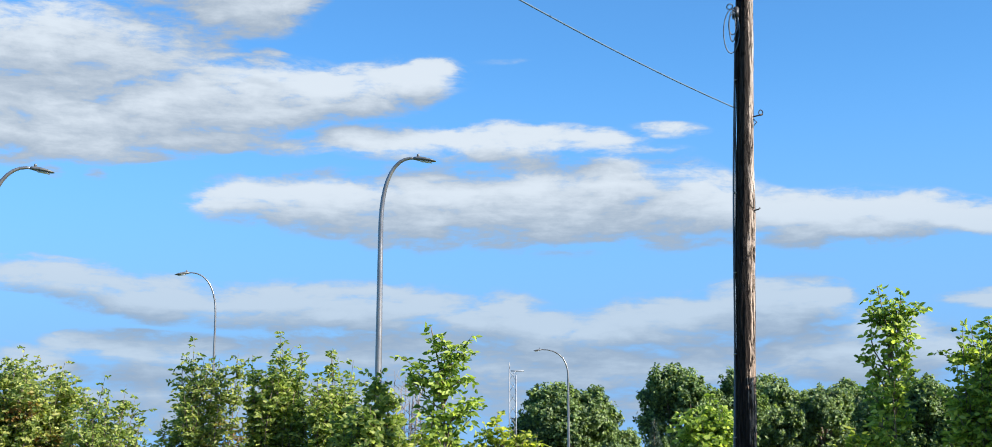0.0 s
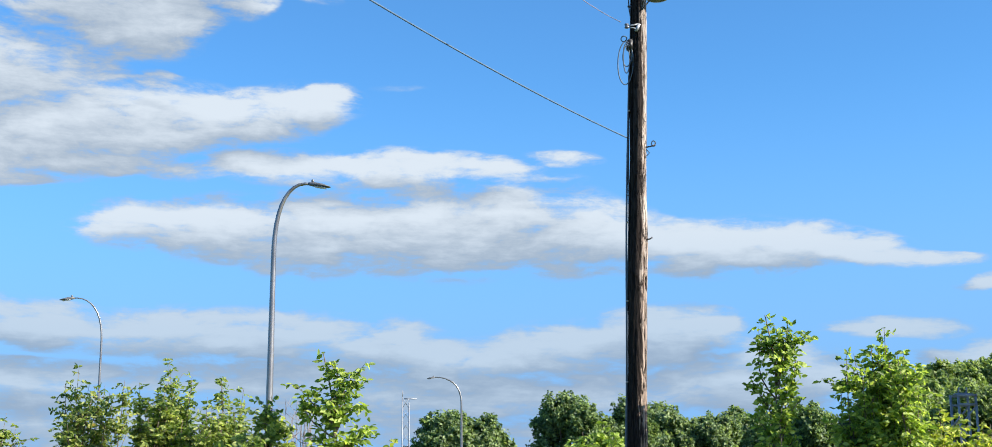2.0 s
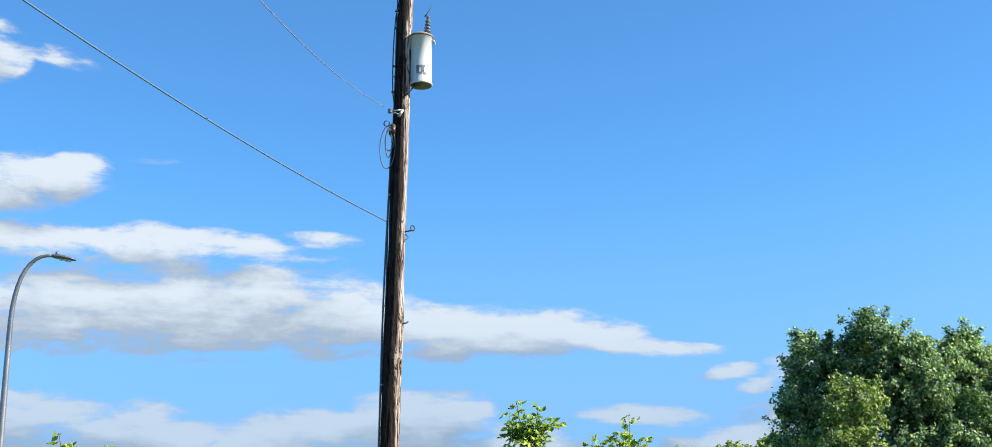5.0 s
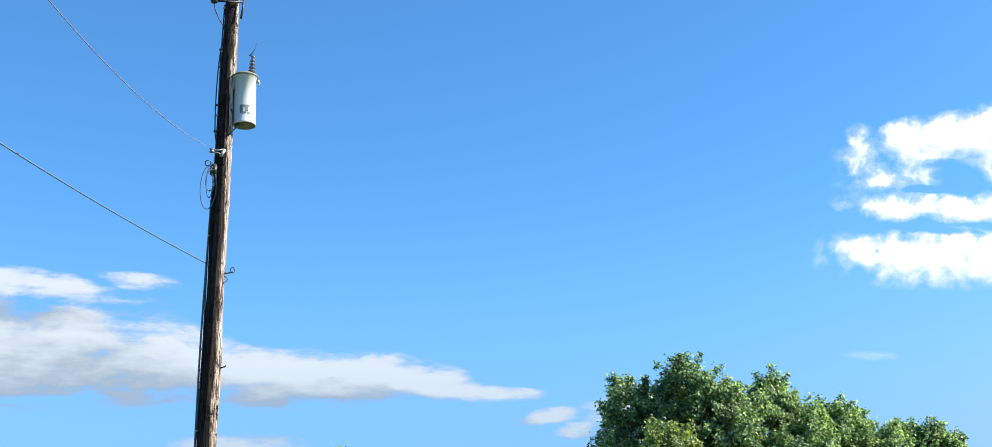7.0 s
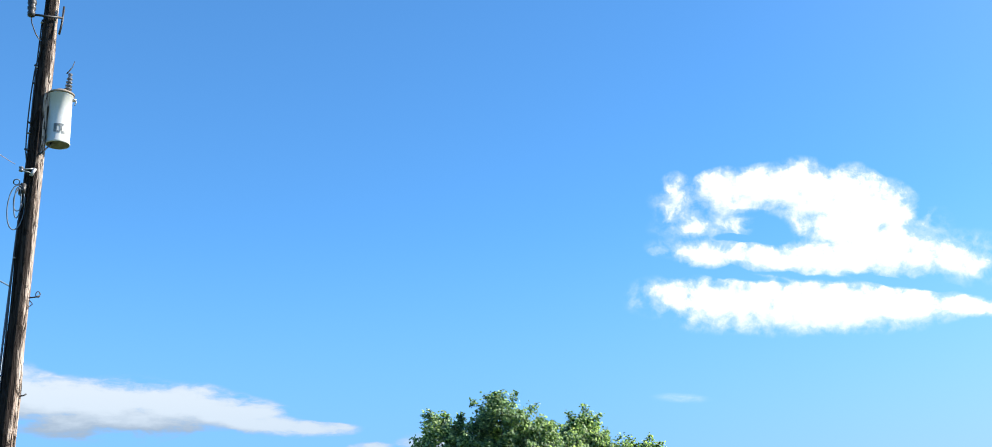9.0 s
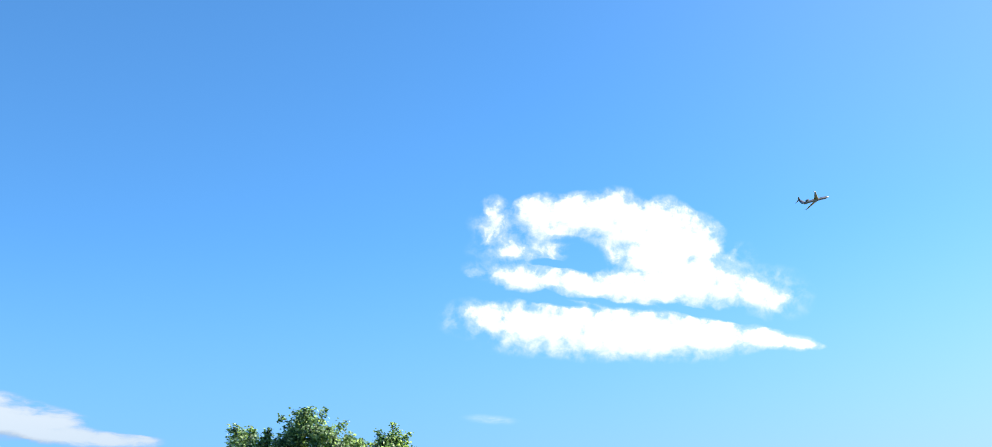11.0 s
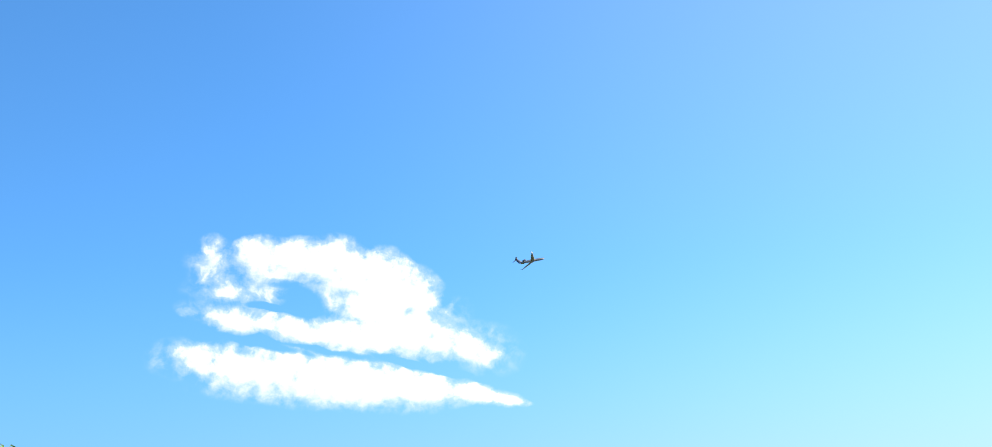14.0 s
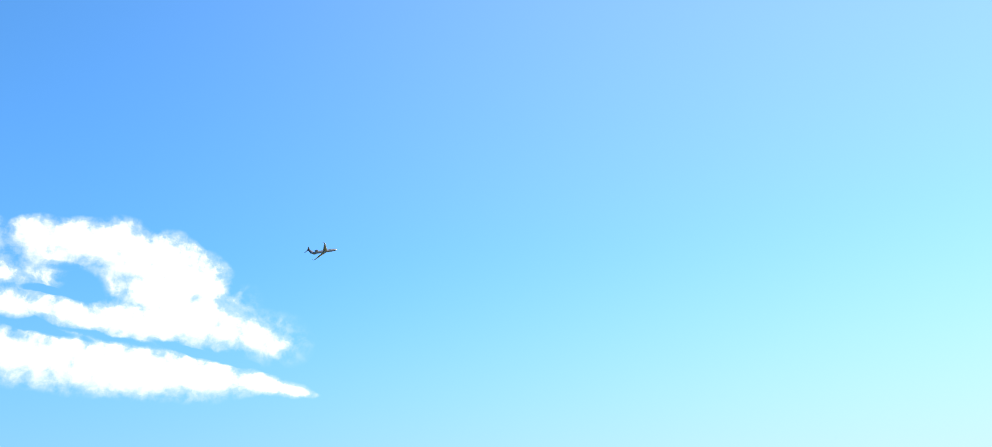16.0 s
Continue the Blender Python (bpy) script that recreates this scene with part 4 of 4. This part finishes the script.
def spruce(seed, x, y, height, width):
    rng = np.random.default_rng(seed)
    ob = thing("spruce", x, y, 0, "small blue-green spruce standing before taller dark trees", "tree")
    part("trunk", rod([(0, 0, 0), (0, 0, height)], [0.09, 0.015], 8), BARK, ob)
    S, W, U = [], [], []
    for k in range(26):
        z = 0.3 + (height - 0.4) * k / 26
        r = width / 2 * (1 - z / height) + 0.05
        for j in range(9):
            a = rng.uniform(0, 6.28)
            d = np.array([math.cos(a), math.sin(a), -0.15])
            for m in range(16):
                s = rng.uniform(0.1, 1.0)
                S.append(np.array([0, 0, z]) + d * r * s + rng.normal(0, 0.03, 3))
                W.append(d + rng.normal(0, 0.6, 3))
                U.append(np.array([0, 0, 1.0]) + rng.normal(0, 0.4, 3))
    L = rng.uniform(0.08, 0.16, len(S))
    leaves("needles", np.array(S), np.array(W), np.array(U), L, L * 0.4, SPRUCE, ob)
    return ob


# near shrubs, from the meadow's far end round to the pole's sunny side
shrub("shrub", 1, -9.8, 26.2, 3.98, 2.8, 44, DRY, "dense green shrub with browning leaves", leaf=0.10, gap=0.07, rachis=0.22)
shrub("shrub", 2, -7.5, 24.9, 3.35, 1.6, 18, ASH, "airy grey-green shrub with thin foliage", leaf=0.09, gap=0.10, rachis=0.2, tall=0.35)
shrub("shrub", 3, -4.85, 21.5, 3.70, 1.5, 18, DRY, "tall upright ash shrub with some brown leaves", leaf=0.092, gap=0.075, tall=0.35, narrow=0.44)
shrub("shrub", 4, -3.75, 22.2, 3.90, 1.2, 24, ASH, "tall upright green ash shrub", leaf=0.097, gap=0.07, tall=0.33, narrow=0.44)
shrub("shrub", 5, -2.7, 21.8, 3.58, 1.35, 24, ASH, "upright dark green ash shrub beside a street lamp", leaf=0.095, gap=0.075, tall=0.35, narrow=0.46)
shrub("shrub", 6, -1.95, 19.9, 3.05, 1.1, 18, ASH, "low dull green shrub below a sapling", leaf=0.11, gap=0.075)
sapling(7, -0.68, 17.0, 2.6, ((0.0, 0.0), (0.02, 1.2), (0.0, 2.1), (-0.03, 2.6), (-0.11, 3.0), (-0.19, 3.36)),
        ((2.6, 0.24, 0.1, 3.05), (2.4, -0.48, -0.1, 2.88), (2.25, -0.42, 0.1, 2.62), (2.35, 0.38, -0.1, 2.66), (1.9, -0.30, 0.1, 2.30), (2.05, 0.33, 0.0, 2.32), (2.65, 0.0, -0.1, 3.15), (2.3, 0.12, 0.2, 2.9), (1.7, 0.1, -0.2, 2.2), (1.6, -0.25, -0.1, 2.05), (1.7, 0.35, 0.1, 2.15), (2.2, -0.1, -0.2, 2.65)),
        MAPLE, "young bright green sapling with drooping leaflets", 0.105, 0.062, 0.17, 0.50)
shrub("shrub", 16, -0.9, 18.3, 2.2, 1.3, 18, YELLOW, "low yellow-green bush round a sapling", leaf=0.10, gap=0.075)
shrub("shrub", 8, 0.1, 18.0, 2.35, 1.0, 15, YELLOW, "low yellow-green bush with broad leaves", leaf=0.105, gap=0.08)
shrub("shrub", 9, 4.9, 29.6, 3.15, 1.5, 22, MAPLE, "light green round-leaved shrub behind the utility pole", leaf=0.15, gap=0.085, narrow=0.65)
sapling(10, 4.99, 16.2, -17.0, ((0.0, 0.0), (0.02, 1.2), (0.0, 2.0), (-0.03, 2.6), (-0.02, 3.2), (-0.12, 3.80)),
        ((2.8, 0.36, 0.1, 3.56), (3.0, 0.17, -0.1, 3.70), (2.4, -0.34, 0.0, 2.98), (2.7, -0.18, 0.1, 3.46), (2.0, 0.26, -0.1, 2.66), (1.9, -0.28, 0.1, 2.5), (2.2, 0.12, 0.1, 2.9), (2.5, 0.24, 0.1, 3.15), (1.8, 0.0, -0.2, 2.4), (2.4, 0.05, -0.15, 3.2), (1.7, 0.22, 0.1, 2.2), (1.6, -0.2, -0.1, 2.1), (2.9, 0.02, 0.1, 3.5)),
        MAPLE, "tall narrow green sapling with a bushy forked top", 0.092, 0.055, 0.13, 0.58)
shrub("shrub", 11, 4.6, 16.9, 2.1, 1.5, 20, YELLOW, "low bright green bush at the foot of a sapling", leaf=0.10, gap=0.075)
shrub("shrub", 12, 6.22, 15.75, 3.70, 1.12, 25, MAPLE, "broad bright green bush with pale sunlit leaves", leaf=0.095, gap=0.065, fall=0.14, tall=0.28)
shrub("shrub", 13, 7.45, 16.4, 2.75, 1.2, 22, YELLOW, "yellow-green bush beside a taller one", leaf=0.09, gap=0.07)
shrub("shrub", 15, 4.95, 16.5, 2.65, 0.40, 6, YELLOW, "bright yellow-green bush round the stem of a sapling", leaf=0.095, gap=0.07)
bare_shrub(14, -2.7, 39.9, 3.9, 1.5)

# the far edge of the wood
wood_tree(20, 5.6, 109.9, 7.9, 9.4, WOODS, 0.24, "rounded dark green tree behind a street lamp", 14)
wood_tree(21, 12.7, 139.4, 5.3, 5.4, FARWOOD, 0.26, "small hazy tree far behind", 8)
wood_tree(22, 14.2, 98.9, 8.5, 6.4, WOODS, 0.22, "dark green spreading tree at the edge of a wood", 12)
wood_tree(23, 18.6, 100.5, 8.4, 5.0, WOODS, 0.22, "dark green tree behind the utility pole", 10)
wood_tree(24, 25.0, 117.6, 9.0, 6.5, FARWOOD, 0.25, "dull green broadleaf tree in a far row", 12)
wood_tree(25, 31.4, 115.6, 8.6, 6.5, FARWOOD, 0.25, "dull green broadleaf tree in a far row", 12)
wood_tree(40, 24.0, 109.0, 8.3, 5.5, FARWOOD, 0.23, "dark green tree at the edge of a wood", 10)
wood_tree(41, 27.6, 108.5, 7.7, 5.5, FARWOOD, 0.23, "dull green broadleaf tree in a far row", 10)
wood_tree(42, 30.2, 99.5, 7.2, 5.5, WOODS, 0.22, "dark green tree at the edge of a wood", 10)
wood_tree(26, 28.4, 85.4, 6.9, 5.8, WOODS, 0.2, "dark rounded tree behind a sapling", 12)
wood_tree(27, 33.0, 84.0, 7.0, 6.0, WOODS, 0.2, "dark green tree at the edge of a wood", 12)
wood_tree(45, 31.6, 68.0, 7.0, 5.4, WOODS, 0.18, "dark shaded tree before lighter woodland", 12)
wood_tree(46, 35.4, 66.0, 7.8, 5.8, WOODS, 0.18, "dark shaded tree before lighter woodland", 12)
spruce(28, 8.5, 69.5, 3.8, 1.8)

# the tall poplars
for seed, x, y, h in ((29, 43.5, 106.4, 10.7), (43, 47.5, 111.0, 11.6), (36, 50.6, 112.1, 12.4), (44, 55.0, 117.0, 13.0), (37, 58.1, 118.5, 13.8), (30, 66.1, 124.6, 15.2), (38, 74.5, 130.2, 16.5)):
    wood_tree(seed, x, y, h, 8.6, LIGHTWOOD, 0.28, "hazy light green tree on rising woodland", 13)
POPLAR_LOBES = ((-1.9, 0, 10.7, 1.2, 1.0), (1.0, 0, 11.2, 1.5, 1.0), (-0.4, 0.3, 10.4, 1.4, 1.0), (2.3, 0.2, 10.5, 1.2, 1.0), (-2.6, 0, 9.0, 1.3, 1.0), (0.3, -0.5, 9.2, 1.7, 1.0), (2.6, 0, 9.2, 1.5, 1.0), (-2.2, 0.2, 7.0, 1.8, 1.0), (0.8, 0, 6.6, 2.0, 1.0), (3.0, 0.1, 6.5, 1.8, 1.0), (-1.6, 0.3, 4.2, 1.8, 1.0), (1.6, 0, 4.0, 1.8, 1.0))
broad_tree("poplar", 31, 31.4, 51.1, 12.7, POPLAR_LOBES, 0.155, 100, POPLAR, "tall dense dark green poplar with rounded lobes", 0.4, rz=-31.5)
wood_tree(32, 36.8, 51.0, 12.2, 6.8, POPLAR, 0.125, "tall green poplar with an open crown", 13, 120)
wood_tree(33, 42.6, 52.8, 11.3, 7.2, POPLAR, 0.125, "green poplar a little lower than the next", 12, 110)
wood_tree(34, 47.8, 53.4, 10.7, 6.4, POPLAR, 0.125, "green poplar at the end of the row", 11, 100)
wood_tree(35, 25.8, 42.8, 8.4, 4.2, LIGHTWOOD, 0.115, "lighter yellow-green tree before the tall poplars", 12, 100)
